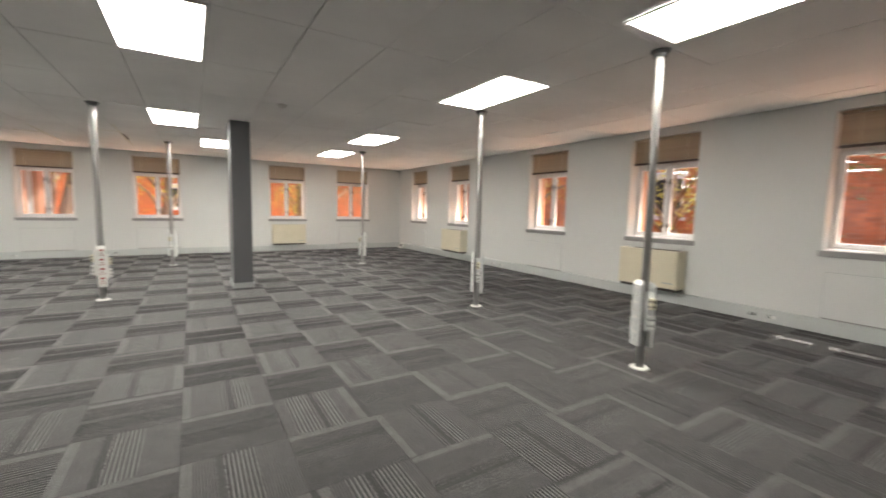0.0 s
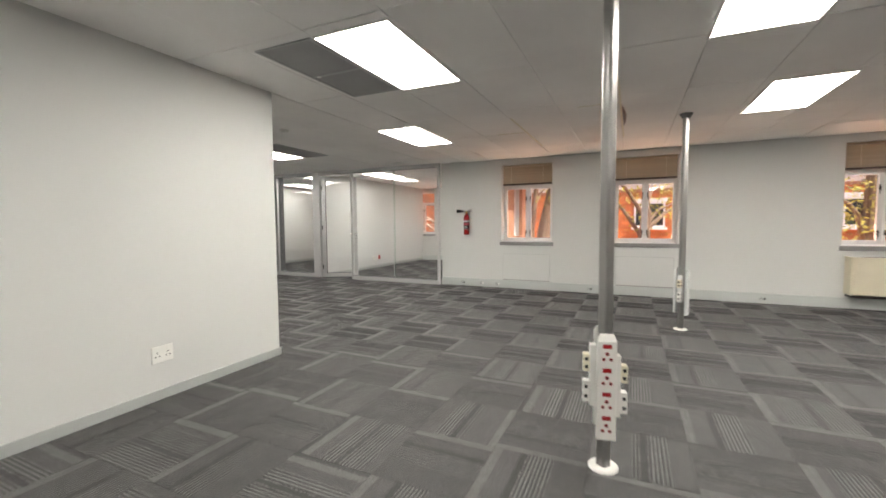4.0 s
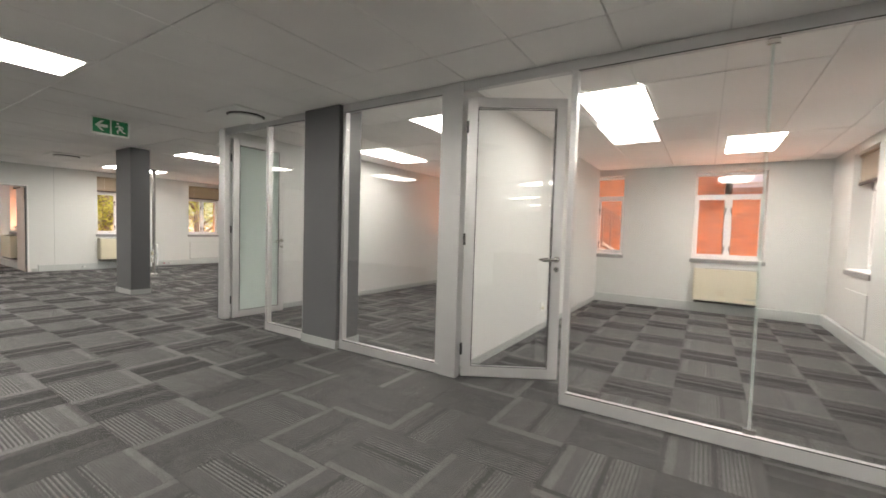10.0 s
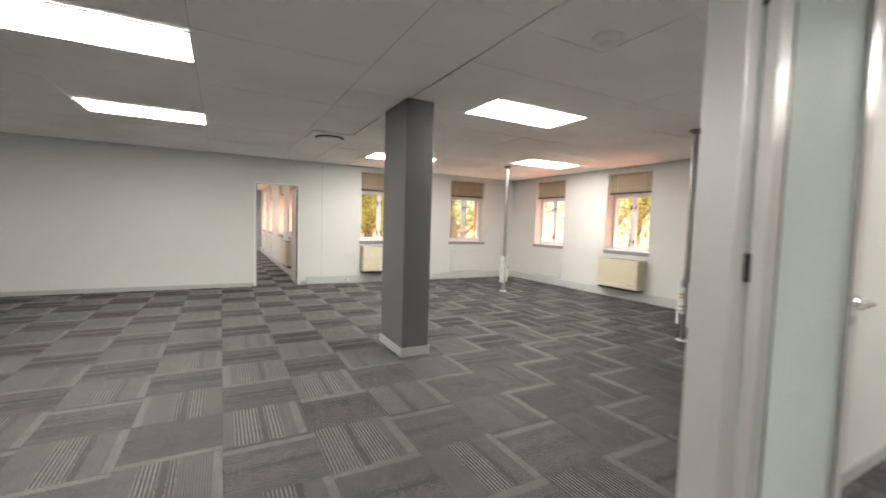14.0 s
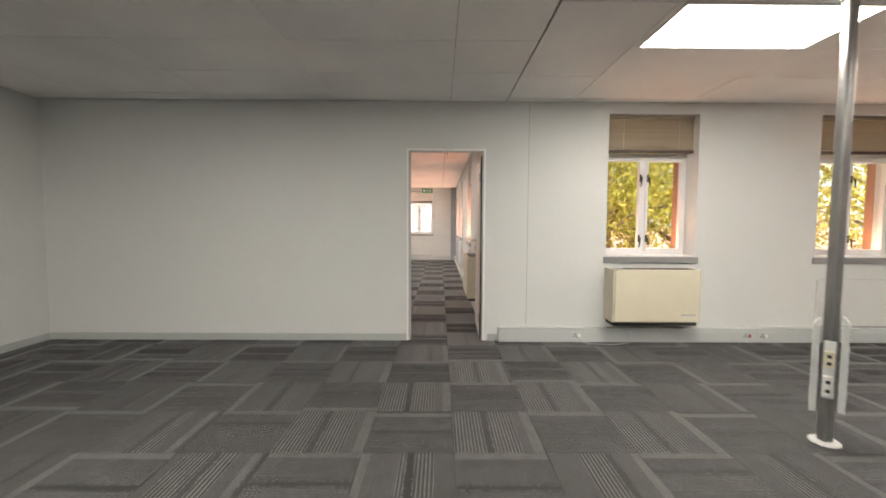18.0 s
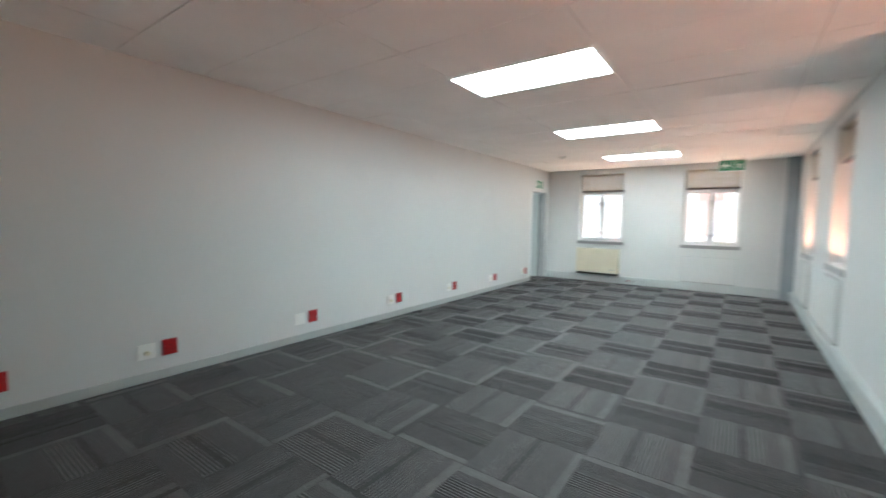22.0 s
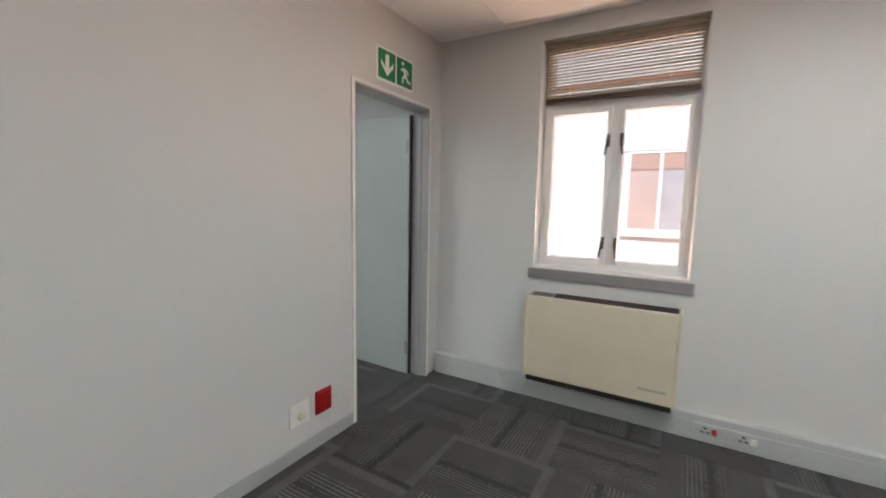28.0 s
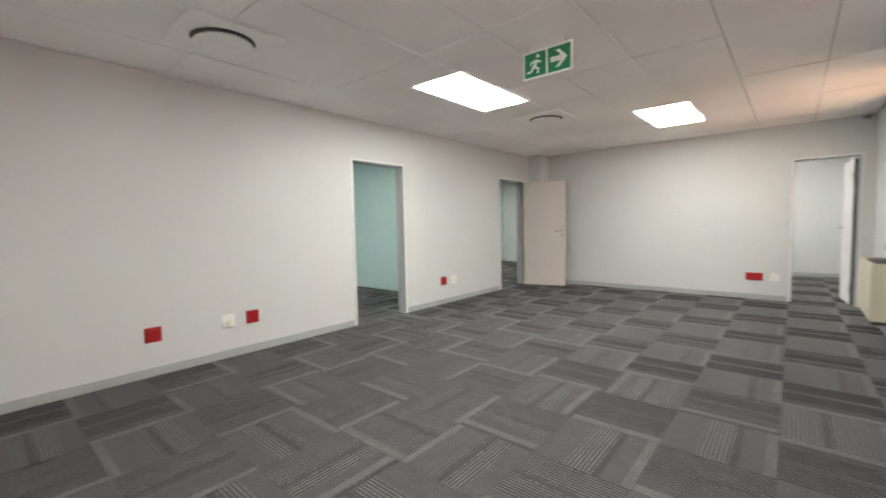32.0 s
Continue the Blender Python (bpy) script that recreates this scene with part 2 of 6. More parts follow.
def carpet(name, stops):
    """Looped pile in bands across the tile, with frayed edges, mottling and flecks; stops are (place across the tile, grey)."""
    m, n, l, b = principled(name, (0.1, 0.1, 0.1), 0.66)
    b.inputs["Sheen Weight"].default_value, b.inputs["Sheen Roughness"].default_value = 0.42, 0.24
    uv, geo = n.new("ShaderNodeUVMap"), n.new("ShaderNodeNewGeometry")
    uv.uv_map = "bands"
    sep = n.new("ShaderNodeSeparateXYZ")
    l.new(uv.outputs[0], sep.inputs[0])
    fray, mott, fleck, streak = [n.new("ShaderNodeTexNoise") for k in range(4)]
    for t, sc, de in ((fray, 70.0, 3), (mott, 9.0, 4), (fleck, 130.0, 2), (streak, 1.0, 2)):
        t.inputs["Scale"].default_value, t.inputs["Detail"].default_value = sc, de
    for t in (fray, mott, fleck):
        l.new(geo.outputs["Position"], t.inputs["Vector"])
    mp = n.new("ShaderNodeMapping")
    mp.inputs["Scale"].default_value = (1.2, 26.0, 1.0)
    l.new(uv.outputs[0], mp.inputs[0]), l.new(mp.outputs[0], streak.inputs["Vector"])
    def math_node(op, x, y, z=None):
        q = n.new("ShaderNodeMath")
        q.operation = op
        for k, v in enumerate((x, y, z)):
            if v is None:
                continue
            if isinstance(v, float):
                q.inputs[k].default_value = v
            else:
                l.new(v, q.inputs[k])
        return q.outputs[0]
    across = math_node("ADD", sep.outputs["Y"], math_node("MULTIPLY_ADD", fray.outputs["Fac"], 0.10, -0.05))
    ramp = n.new("ShaderNodeValToRGB")
    e = ramp.color_ramp.elements
    while len(e) < len(stops):
        e.new(0.5)
    for k, (at, g) in enumerate(stops):
        e[k].position, e[k].color = at, (g, g * 0.992, g * 0.972, 1)
    l.new(across, ramp.inputs[0])
    shade = math_node("MULTIPLY", math_node("MULTIPLY_ADD", mott.outputs["Fac"], 0.8, 0.60), math_node("MULTIPLY_ADD", fleck.outputs["Fac"], 1.9, 0.05))
    shade = math_node("MULTIPLY", shade, math_node("MULTIPLY_ADD", streak.outputs["Fac"], 0.5, 0.75))
    vm = n.new("ShaderNodeVectorMath")
    vm.operation = "SCALE"
    l.new(ramp.outputs[0], vm.inputs[0]), l.new(shade, vm.inputs["Scale"])
    l.new(vm.outputs[0], b.inputs["Base Color"])
    bp = n.new("ShaderNodeBump")
    bp.inputs["Strength"].default_value, bp.inputs["Distance"].default_value = 0.6, 0.004
    l.new(fleck.outputs["Fac"], bp.inputs["Height"]), l.new(bp.outputs[0], b.inputs["Normal"])
    return m


LIT, MID, DEEP, GAP = 0.092, 0.064, 0.024, 0.138          # pale edge band, plain pile, dark band, pale line between ribs


def bands(*zones):
    """Colour stops across a tile from (to, grey) zones."""
    out, at = [], 0.0
    for to, g in zones:
        out += [(min(at + 0.008, 1.0), g), (max(to - 0.008, 0.0), g)]
        at = to
    return out


CARPETS = [carpet("carpet_tile_a", bands((0.36, GAP), (0.45, DEEP), (0.76, GAP), (0.88, MID), (1.0, LIT))),
           carpet("carpet_tile_b", bands((0.13, MID), (0.42, GAP), (0.50, DEEP), (0.68, GAP), (0.84, MID), (0.94, LIT), (1.0, DEEP))),
           carpet("carpet_tile_c", bands((0.34, 0.062), (0.62, GAP), (0.70, DEEP), (0.90, MID), (1.0, LIT))),
           carpet("carpet_tile_d", bands((0.22, MID), (0.42, GAP), (0.51, DEEP), (0.58, GAP), (0.91, 0.064), (1.0, LIT)))]
CLEAR = glass("clear_glass")
LIGHT = glow("led_diffuser", (1.0, 0.97, 0.90), PANEL_POWER)
# same diffuser at lower power, to keep the office walls from blowing out
LIGHT_DIM = glow("dimmed_led_diffuser", (1.0, 0.97, 0.90), PANEL_POWER * 0.6)
FROST, _n, _l, _b = principled("frosted_film", (0.62, 0.70, 0.67), 0.55)
_b.inputs["Transmission Weight"].default_value, _b.inputs["IOR"].default_value = 0.35, 1.2


# ---- builders ----
def mesh_object(name, bm, mats):
    me = bpy.data.meshes.new(name)
    bmesh.ops.recalc_face_normals(bm, faces=bm.faces)
    bm.to_mesh(me)
    bm.free()
    for m in (mats if isinstance(mats, (list, tuple)) else [mats]):
        me.materials.append(m)
    return new(name, me)


def part(name, bm, material, parent, label=""):
    ob = mesh_object(name, bm, material)
    ob.parent = parent
    return tagged(ob, label)


def thing(name, label, category, group="", at=None):
    ob = new(name)
    ob.empty_display_size = 0.1
    if at is not None:
        ob.matrix_world = at
    return tagged(ob, label, category, group)


def put(ob, m):
    ob.matrix_basis = m
    return ob


def box(x0, y0, z0, x1, y1, z1, bevel=0.0, bm=None):
    bm = bm or bmesh.new()
    made = bmesh.ops.create_cube(bm, size=1)["verts"]
    s = Vector((abs(x1 - x0), abs(y1 - y0), abs(z1 - z0)))
    c = Vector(((x0 + x1) / 2, (y0 + y1) / 2, (z0 + z1) / 2))
    for v in made:
        v.co = Vector((v.co.x * s.x, v.co.y * s.y, v.co.z * s.z)) + c
    if bevel:
        edges = list({e for v in made for e in v.link_edges})
        bmesh.ops.bevel(bm, geom=edges, offset=bevel, segments=2, affect="EDGES", profile=0.5)
    return bm


def rod(a, b, r0, r1=None, n=16, bm=None):
    bm = bm or bmesh.new()
    a, b = Vector(a), Vector(b)
    made = bmesh.ops.create_cone(bm, cap_ends=True, segments=n, radius1=r0, radius2=r0 if r1 is None else r1, depth=(b - a).length)["verts"]
    m = Matrix.Translation((a + b) / 2) @ (b - a).to_track_quat("Z", "Y").to_matrix().to_4x4()
    bmesh.ops.transform(bm, matrix=m, verts=made)
    return bm


def lathe(profile, n=24, bm=None):
    """A body of revolution about z from (radius, height) pairs."""
    bm = bm or bmesh.new()
    rings = [[bm.verts.new((r * math.cos(2 * math.pi * k / n), r * math.sin(2 * math.pi * k / n), z)) for k in range(n)] for r, z in profile]
    for a, b in zip(rings, rings[1:]):
        for k in range(n):
            bm.faces.new((a[k], a[(k + 1) % n], b[(k + 1) % n], b[k]))
    bm.faces.new(rings[0]), bm.faces.new(rings[-1])
    return bm


def tube(points, r, n=8, bm=None):
    bm = bm or bmesh.new()
    pts = [Vector(p) for p in points]
    rings = []
    for k, p in enumerate(pts):
        d = (pts[min(k + 1, len(pts) - 1)] - pts[max(k - 1, 0)]).normalized()
        q = d.to_track_quat("Z", "Y")
        rr = r[k] if isinstance(r, (list, tuple)) else r
        rings.append([bm.verts.new(p + q @ Vector((rr * math.cos(2 * math.pi * j / n), rr * math.sin(2 * math.pi * j / n), 0))) for j in range(n)])
    for a, b in zip(rings, rings[1:]):
        for j in range(n):
            bm.faces.new((a[j], a[(j + 1) % n], b[(j + 1) % n], b[j]))
    bm.faces.new(rings[0]), bm.faces.new(rings[-1])
    return bm


def prism(outline, z0, z1, bm=None):
    """A flat shape in x and y, given thickness in z."""
    bm = bm or bmesh.new()
    lo, hi = [bm.verts.new((x, y, z0)) for x, y in outline], [bm.verts.new((x, y, z1)) for x, y in outline]
    bm.faces.new(lo), bm.faces.new(hi)
    for k in range(len(lo)):
        j = (k + 1) % len(lo)
        bm.faces.new((lo[k], lo[j], hi[j], hi[k]))
    return bm


# a wall is a plane along "x" or "y"; near is the face towards the room it is named for, far the other face
def wall(name, axis, near, far, a0, a1, openings=(), z0=0.0, z1=2.60, mats=WALL, label="", split=None):
    """One wall with its openings (from, to, bottom, top) cut through it. split: a height below which the near face takes the second material."""
    us = sorted({a0, a1, *[v for o in openings for v in o[:2] if a0 < v < a1]})
    zs = sorted({z0, z1, *([split] if split else []), *[v for o in openings for v in o[2:] if z0 < v < z1]})
    full = {}
    for i in range(len(us) - 1):
        for j in range(len(zs) - 1):
            u, z = (us[i] + us[i + 1]) / 2, (zs[j] + zs[j + 1]) / 2
            full[i, j] = not any(o[0] < u < o[1] and o[2] < z < o[3] for o in openings)
    bm, verts = bmesh.new(), {}

    def v(i, j, w):
        if (i, j, w) not in verts:
            p = far if w else near
            verts[i, j, w] = bm.verts.new((us[i], p, zs[j]) if axis == "x" else (p, us[i], zs[j]))
        return verts[i, j, w]

    for (i, j), f in full.items():
        if not f:
            continue
        face = bm.faces.new([v(i, j, 0), v(i + 1, j, 0), v(i + 1, j + 1, 0), v(i, j + 1, 0)])
        if split and zs[j + 1] <= split + 1e-6:
            face.material_index = 1
        bm.faces.new([v(i, j, 1), v(i, j + 1, 1), v(i + 1, j + 1, 1), v(i + 1, j, 1)])
        for di, dj, p, q in ((-1, 0, (i, j), (i, j + 1)), (1, 0, (i + 1, j), (i + 1, j + 1)), (0, -1, (i, j), (i + 1, j)), (0, 1, (i, j + 1), (i + 1, j + 1))):
            if not full.get((i + di, j + dj), False):
                bm.faces.new([v(*p, 0), v(*q, 0), v(*q, 1), v(*p, 1)])
    return tagged(mesh_object(name, bm, mats), label or "smooth off-white painted plaster wall", "wall", kind="structure")


def along(axis, near, sign, u):
    """The pose of a thing on a wall: local x runs along the wall, local -y points into the room. sign: +1 where the room lies at smaller coordinates."""
    if axis == "x":
        return pose(u, near, 0, 0, 0, 0 if sign > 0 else 180)
    return pose(near, u, 0, 0, 0, -90 if sign > 0 else 90)


# ---- plan ----
CEIL_Z = 2.52
DOOR_H = 2.015
AX0, AX1, AY1 = -3.79, 6.15, 12.82          # open-plan room: block wall, east wall, north wall
GX0, GX1, GY = -11.15, -4.30, 12.70         # glazed office fronts
OY, OE, OP = 18.05, -4.10, -7.52            # offices: back wall, east wall, dividing wall
WX, WY = -19.03, 17.95                      # west room
BX0, BY0, BY1 = -29.10, 8.00, 12.60         # long room
CX1, CY0, CXW = -24.33, -0.13, -29.17       # terrace room
T = 0.36                                    # outer wall
WZ0, WZ1 = 0.91, 2.405                       # window opening


def win(*spans):
    return [(a, b, WZ0, WZ1) for a, b in spans]


NA = [(-3.01, -2.03), (-0.96, 0.03), (2.12, 3.11), (4.05, 5.05)]
EA = [(1.02, 2.02), (3.40, 4.41), (5.70, 6.68), (8.83, 9.75), (10.97, 11.93)]
SW = [(13.81, 14.76), (16.05, 17.03)]
NW = [(-18.13, -17.17), (-16.00, -15.04)]
OB = [(-11.00, -10.05), (-8.02, -7.02), (-5.88, -4.88)]
OEW = [(16.15, 17.10), (13.70, 14.65)]
BN = [(-20.98, -20.03), (-23.02, -22.08), (-25.80, -24.88), (-27.95, -27.05)]
BW = [(8.77, 9.70), (10.85, 11.78)]
CW = [(1.05, 2.05)]
GLZ = (3.74, 6.58)
EXT = (6.71, 1.26)
SOCK_E = [(6.55, 1, "red"), (5.95, 0, "plug"), (5.72, 1, "red"), (2.80, 1, "red"), (2.56, 0, "plug")]
SOCK_S = -27.95

wall("wall_north_open_plan", "x", AY1, AY1 + T, GX1, AX1 + T, win(*NA))
wall("wall_east_open_plan", "y", AX1, AX1 + T, -5.0, AY1, win(*EA))
wall("wall_south_open_plan", "x", -5.0, -5.12, AX0, AX1 + T)
wall("wall_block_east", "y", AX0, AX0 - 0.12, -5.0, 7.88)
wall("wall_block_north", "x", 7.88, 7.76, -11.15, AX0 - 0.12)
wall("wall_recess_east", "y", -11.15, -11.03, 4.5, 7.76)
wall("wall_recess_south", "x", 4.5, 4.38, -17.82, -11.15)
wall("wall_recess_west", "y", -17.82, -17.94, 4.5, 7.90)
wall("wall_west_stub", "x", 7.90, 7.78, WX, -17.94)
wall("wall_office_east", "y", OE, OE + 0.12 + T - 0.12, AY1 + T, OY, win(*OEW))
wall("wall_offices_north", "x", OY, OY + T, -11.10, OE + T, win(*OB))
wall("wall_office_divider", "y", OP + 0.05, OP - 0.05, GY + 0.07, OY)
wall("wall_office_west", "y", -11.20, -11.10, GY + 0.07, OY)
wall("wall_west_room_north", "x", WY, WY + T, WX - T, -11.20, win(*NW))
wall("wall_west_room_west", "y", WX, WX - 0.030, 7.78, 12.62, [(11.712, 12.505, -1, DOOR_H)])
wall("wall_west_room_windows", "y", WX, WX - T, 12.62, WY, win(*SW))
wall("wall_long_room_east", "y", WX - 0.060, WX - 0.031, BY0, 12.62, [(11.712, 12.505, -1, DOOR_H)], mats=[CREAMWALL, DADO], split=1.04, label="cream painted plaster wall with a grey painted dado")
wall("wall_long_room_north", "x", BY1, BY1 + T, BX0 - T, WX - T, win(*BN))
wall("wall_long_room_west", "y", BX0, BX0 - T, BY0 - 0.06, BY1, win(*BW))
wall("wall_long_room_south", "x", BY0, BY0 - 0.12, BX0, WX - 0.031, [(-28.93, -28.14, -1, DOOR_H)])
wall("wall_terrace_room_west", "y", CXW, BX0 - T, CY0 - 0.12, BY0 - 0.065, win(*CW) + [(*GLZ, -1, 2.44)])
wall("wall_terrace_room_east", "y", CX1, CX1 + 0.12, CY0 - 0.12, BY0 - 0.12, [(3.61, 4.45, -1, DOOR_H), (0.37, 1.19, -1, DOOR_H)])
wall("wall_terrace_room_south", "x", CY0, CY0 - 0.12, CXW, CX1, [(-29.04, -28.37, -1, DOOR_H)])
# rooms seen through doors
wall("wall_side_room_east", "y", -21.4, -21.28, -3.6, BY0 - 0.12, mats=TEAL, label="side room wall, tinted pale teal to carry the cool daylight")
wall("wall_side_room_middle", "x", 2.4, 2.28, CX1 + 0.12, -21.4, mats=TEAL, label="side room wall, tinted pale teal to carry the cool daylight")
wall("wall_side_room_south", "x", -3.6, -3.72, BX0 - T, -21.28)
wall("wall_back_room_west", "y", CXW, BX0 - T, -3.6, CY0 - 0.12, win((-2.8, -1.7)))
wall("wall_back_room_east", "y", -26.6, -26.5, -3.6, CY0 - 0.12)

ROOMS = {
    "open_plan": [(AX0, -5.0, AX1, AY1)],
    "corridor": [(WX, 7.9, AX0, GY + 0.06), (-17.82, 4.5, -11.15, 7.9)],
    "west_room": [(WX, GY + 0.06, -11.2, WY)],
    "offices": [(-11.1, GY + 0.06, OE, OY)],
    "long_room": [(BX0, BY0 - 0.06, WX - 0.06, BY1)],
    "terrace_room": [(CXW, CY0 - 0.06, CX1 + 0.06, BY0 - 0.06)],
    "side_rooms": [(CXW, -3.6, -26.6, CY0 - 0.06), (CX1 + 0.06, -3.6, -21.4, BY0 - 0.1)],
}


def ceiling(name, rects, ox, oy, lx=0.6, ly=1.2, joint=CEILGAP):
    """Ceiling boards in a grid, a little apart, under one dark backing."""
    bm = bmesh.new()
    for x0, y0, x1, y1 in rects:
        b = box(x0 - 0.1, y0 - 0.05, CEIL_Z + 0.012, x1 + 0.1, y1 + 0.1, CEIL_Z + 0.10, bm=bm)
        for f in bm.faces:
            f.material_index = 1
    old = set(bm.faces)
    for x0, y0, x1, y1 in rects:
        xs = [x0] + [ox + lx * k for k in range(-80, 80) if x0 + 0.03 < ox + lx * k < x1 - 0.03] + [x1]
        ys = [y0] + [oy + ly * k for k in range(-40, 40) if y0 + 0.03 < oy + ly * k < y1 - 0.03] + [y1]
        for a, b in zip(xs, xs[1:]):
            for c, d in zip(ys, ys[1:]):
                g, dz = 0.0030, random.uniform(-0.002, 0.002)
                box(a + (0.008 if a == x0 else g), c + (0.008 if c == y0 else g), CEIL_Z + dz, b - (0.008 if b == x1 else g), d - (0.008 if d == y1 else g), CEIL_Z + 0.014, bm=bm)
    for f in bm.faces:
        f.material_index = 0 if f not in old else 1
    return tagged(mesh_object(name, bm, [CEIL, joint]), "grey-white suspended ceiling boards with thin dark joints", "ceiling", kind="structure")


ceiling("ceiling_open_plan", ROOMS["open_plan"], -0.22, 3.45)
ceiling("ceiling_corridor", [(WX, 7.88, AX0, GY + 0.03), (-17.82, 4.5, -11.15, 7.86)], -0.22, 9.75)
ceiling("ceiling_west_room", [(WX, GY + 0.03, -11.2, WY)], -0.30, 13.41)
ceiling("ceiling_offices", ROOMS["offices"], -0.22, 13.41)
ceiling("ceiling_long_room", ROOMS["long_room"], -0.22, 9.73, joint=CEILDARK)
ceiling("ceiling_terrace_room", ROOMS["terrace_room"], -25.57, 3.96, joint=CEILDARK)
ceiling("ceiling_side_rooms", ROOMS["side_rooms"], 0, 0)


# ---- windows ----
def casement(name, m, w, blind=True, closed=True, d=0.20, label=""):
    """A timber window in its opening, w wide; its local origin is the middle of the opening at the wall's room face."""
    h0, h1 = WZ0, WZ1
    root = thing(name, label or "white painted two-leaf casement window", "window")
    root["kind"] = "structure"
    hw = w / 2 - 0.004
    fr = bmesh.new()
    for a in ((-hw, d, h0, -hw + 0.034, d + 0.07, h1), (hw - 0.034, d, h0, hw, d + 0.07, h1), (-hw + 0.034, d, h0, hw - 0.034, d + 0.07, h0 + 0.04),
              (-hw + 0.034, d, h1 - 0.05, hw - 0.034, d + 0.07, h1), (-hw + 0.034, d, 1.975, hw - 0.034, d + 0.07, 2.03), (-0.022, d, h0 + 0.04, 0.022, d + 0.07, 1.975)):
        box(*a, bevel=0.004, bm=fr)
    part("window_frame", fr, WHITE, root)
    for s in (-1, 1):
        x0, x1 = sorted((s * 0.022, s * (hw - 0.034)))
        sash = bmesh.new()
        for a in ((x0, d - 0.012, h0 + 0.04, x0 + 0.030, d + 0.04, 1.975), (x1 - 0.030, d - 0.012, h0 + 0.04, x1, d + 0.04, 1.975),
                  (x0 + 0.030, d - 0.012, h0 + 0.04, x1 - 0.030, d + 0.04, h0 + 0.078), (x0 + 0.030, d - 0.012, 1.940, x1 - 0.030, d + 0.04, 1.975)):
            box(*a, bevel=0.004, bm=sash)
        sh = part("sash", sash, WHITE, root)
        pane = part("pane", box(x0 + 0.030, d + 0.012, h0 + 0.078, x1 - 0.030, d + 0.016, 1.940), CLEAR, sh)
        pane.visible_shadow = False
        for z in (1.10, 1.76):
            hx = s * 0.040
            b = box(hx - 0.010, d - 0.022, z - 0.04, hx + 0.010, d - 0.012, z + 0.04, 0.003)
            tube([(hx, d - 0.022, z), (hx, d - 0.05, z + 0.005), (hx + s * 0.006, d - 0.055, z - 0.05), (hx + s * 0.012, d - 0.05, z - 0.095)], [0.009, 0.009, 0.008, 0.006], 6, b)
            part("window_catch", b, IRON, sh, "dark iron casement catch")
    top = part("pane", box(-hw + 0.034, d + 0.03, 2.03, hw - 0.034, d + 0.034, h1 - 0.05), CLEAR, root)
    top.visible_shadow = False
    part("window_sill", box(-w / 2 - 0.03, -0.022, h0 - 0.068, w / 2 + 0.03, 0.0, h0 - 0.001, 0.005), SILL, root, "grey painted window sill")
    part("inner_sill", box(-w / 2 + 0.002, 0.001, h0 + 0.001, w / 2 - 0.002, d - 0.002, h0 + 0.012), WHITE, root)
    put(root, m)
    if blind:
        make_blind(m, w, closed)
    return root


def make_blind(m, w, closed=True):
    root = thing("venetian_blind", "raised beige slatted venetian blind in a window head", "blind", "window blinds")
    hw = w / 2 - 0.02
    part("head_rail", box(-hw, 0.05, WZ1 - 0.035, hw, 0.09, WZ1 - 0.004, 0.003), BLIND, root)
    n = 16
    slat = bmesh.new()
    prof = [(-0.005, -0.0125), (-0.003, -0.004), (0.001, 0.004), (0.006, 0.0125)] if closed else [(-0.007, -0.0095), (-0.004, -0.003), (0.002, 0.004), (0.008, 0.0095)]
    vs = [[slat.verts.new((x, 0.07 + y, z)) for y, z in prof] for x in (-hw, hw)]
    for k in range(3):
        slat.faces.new((vs[0][k], vs[1][k], vs[1][k + 1], vs[0][k + 1]))
    first = None
    for k in range(n):
        z = WZ1 - 0.05 - k * 0.0195
        if first is None:
            first = part("slat", slat, BLIND, root)
            first.location.z = z
        else:
            o = first.copy()
            scene.collection.objects.link(o)
            o.parent, o.location.z = root, z
    part("bottom_rail", box(-hw, 0.052, 2.012, hw, 0.088, 2.042, 0.004), GRILL, root, "dark bottom rail")
    part("lift_rail", box(-hw, 0.054, 2.043, hw, 0.086, 2.060, 0.002), BLIND, root)
    for x in (-hw * 0.65, hw * 0.65):
        part("cord", rod((x, 0.055, 2.03), (x, 0.055, WZ1 - 0.02), 0.002, n=6), CREAMP, root)
    put(root, m)


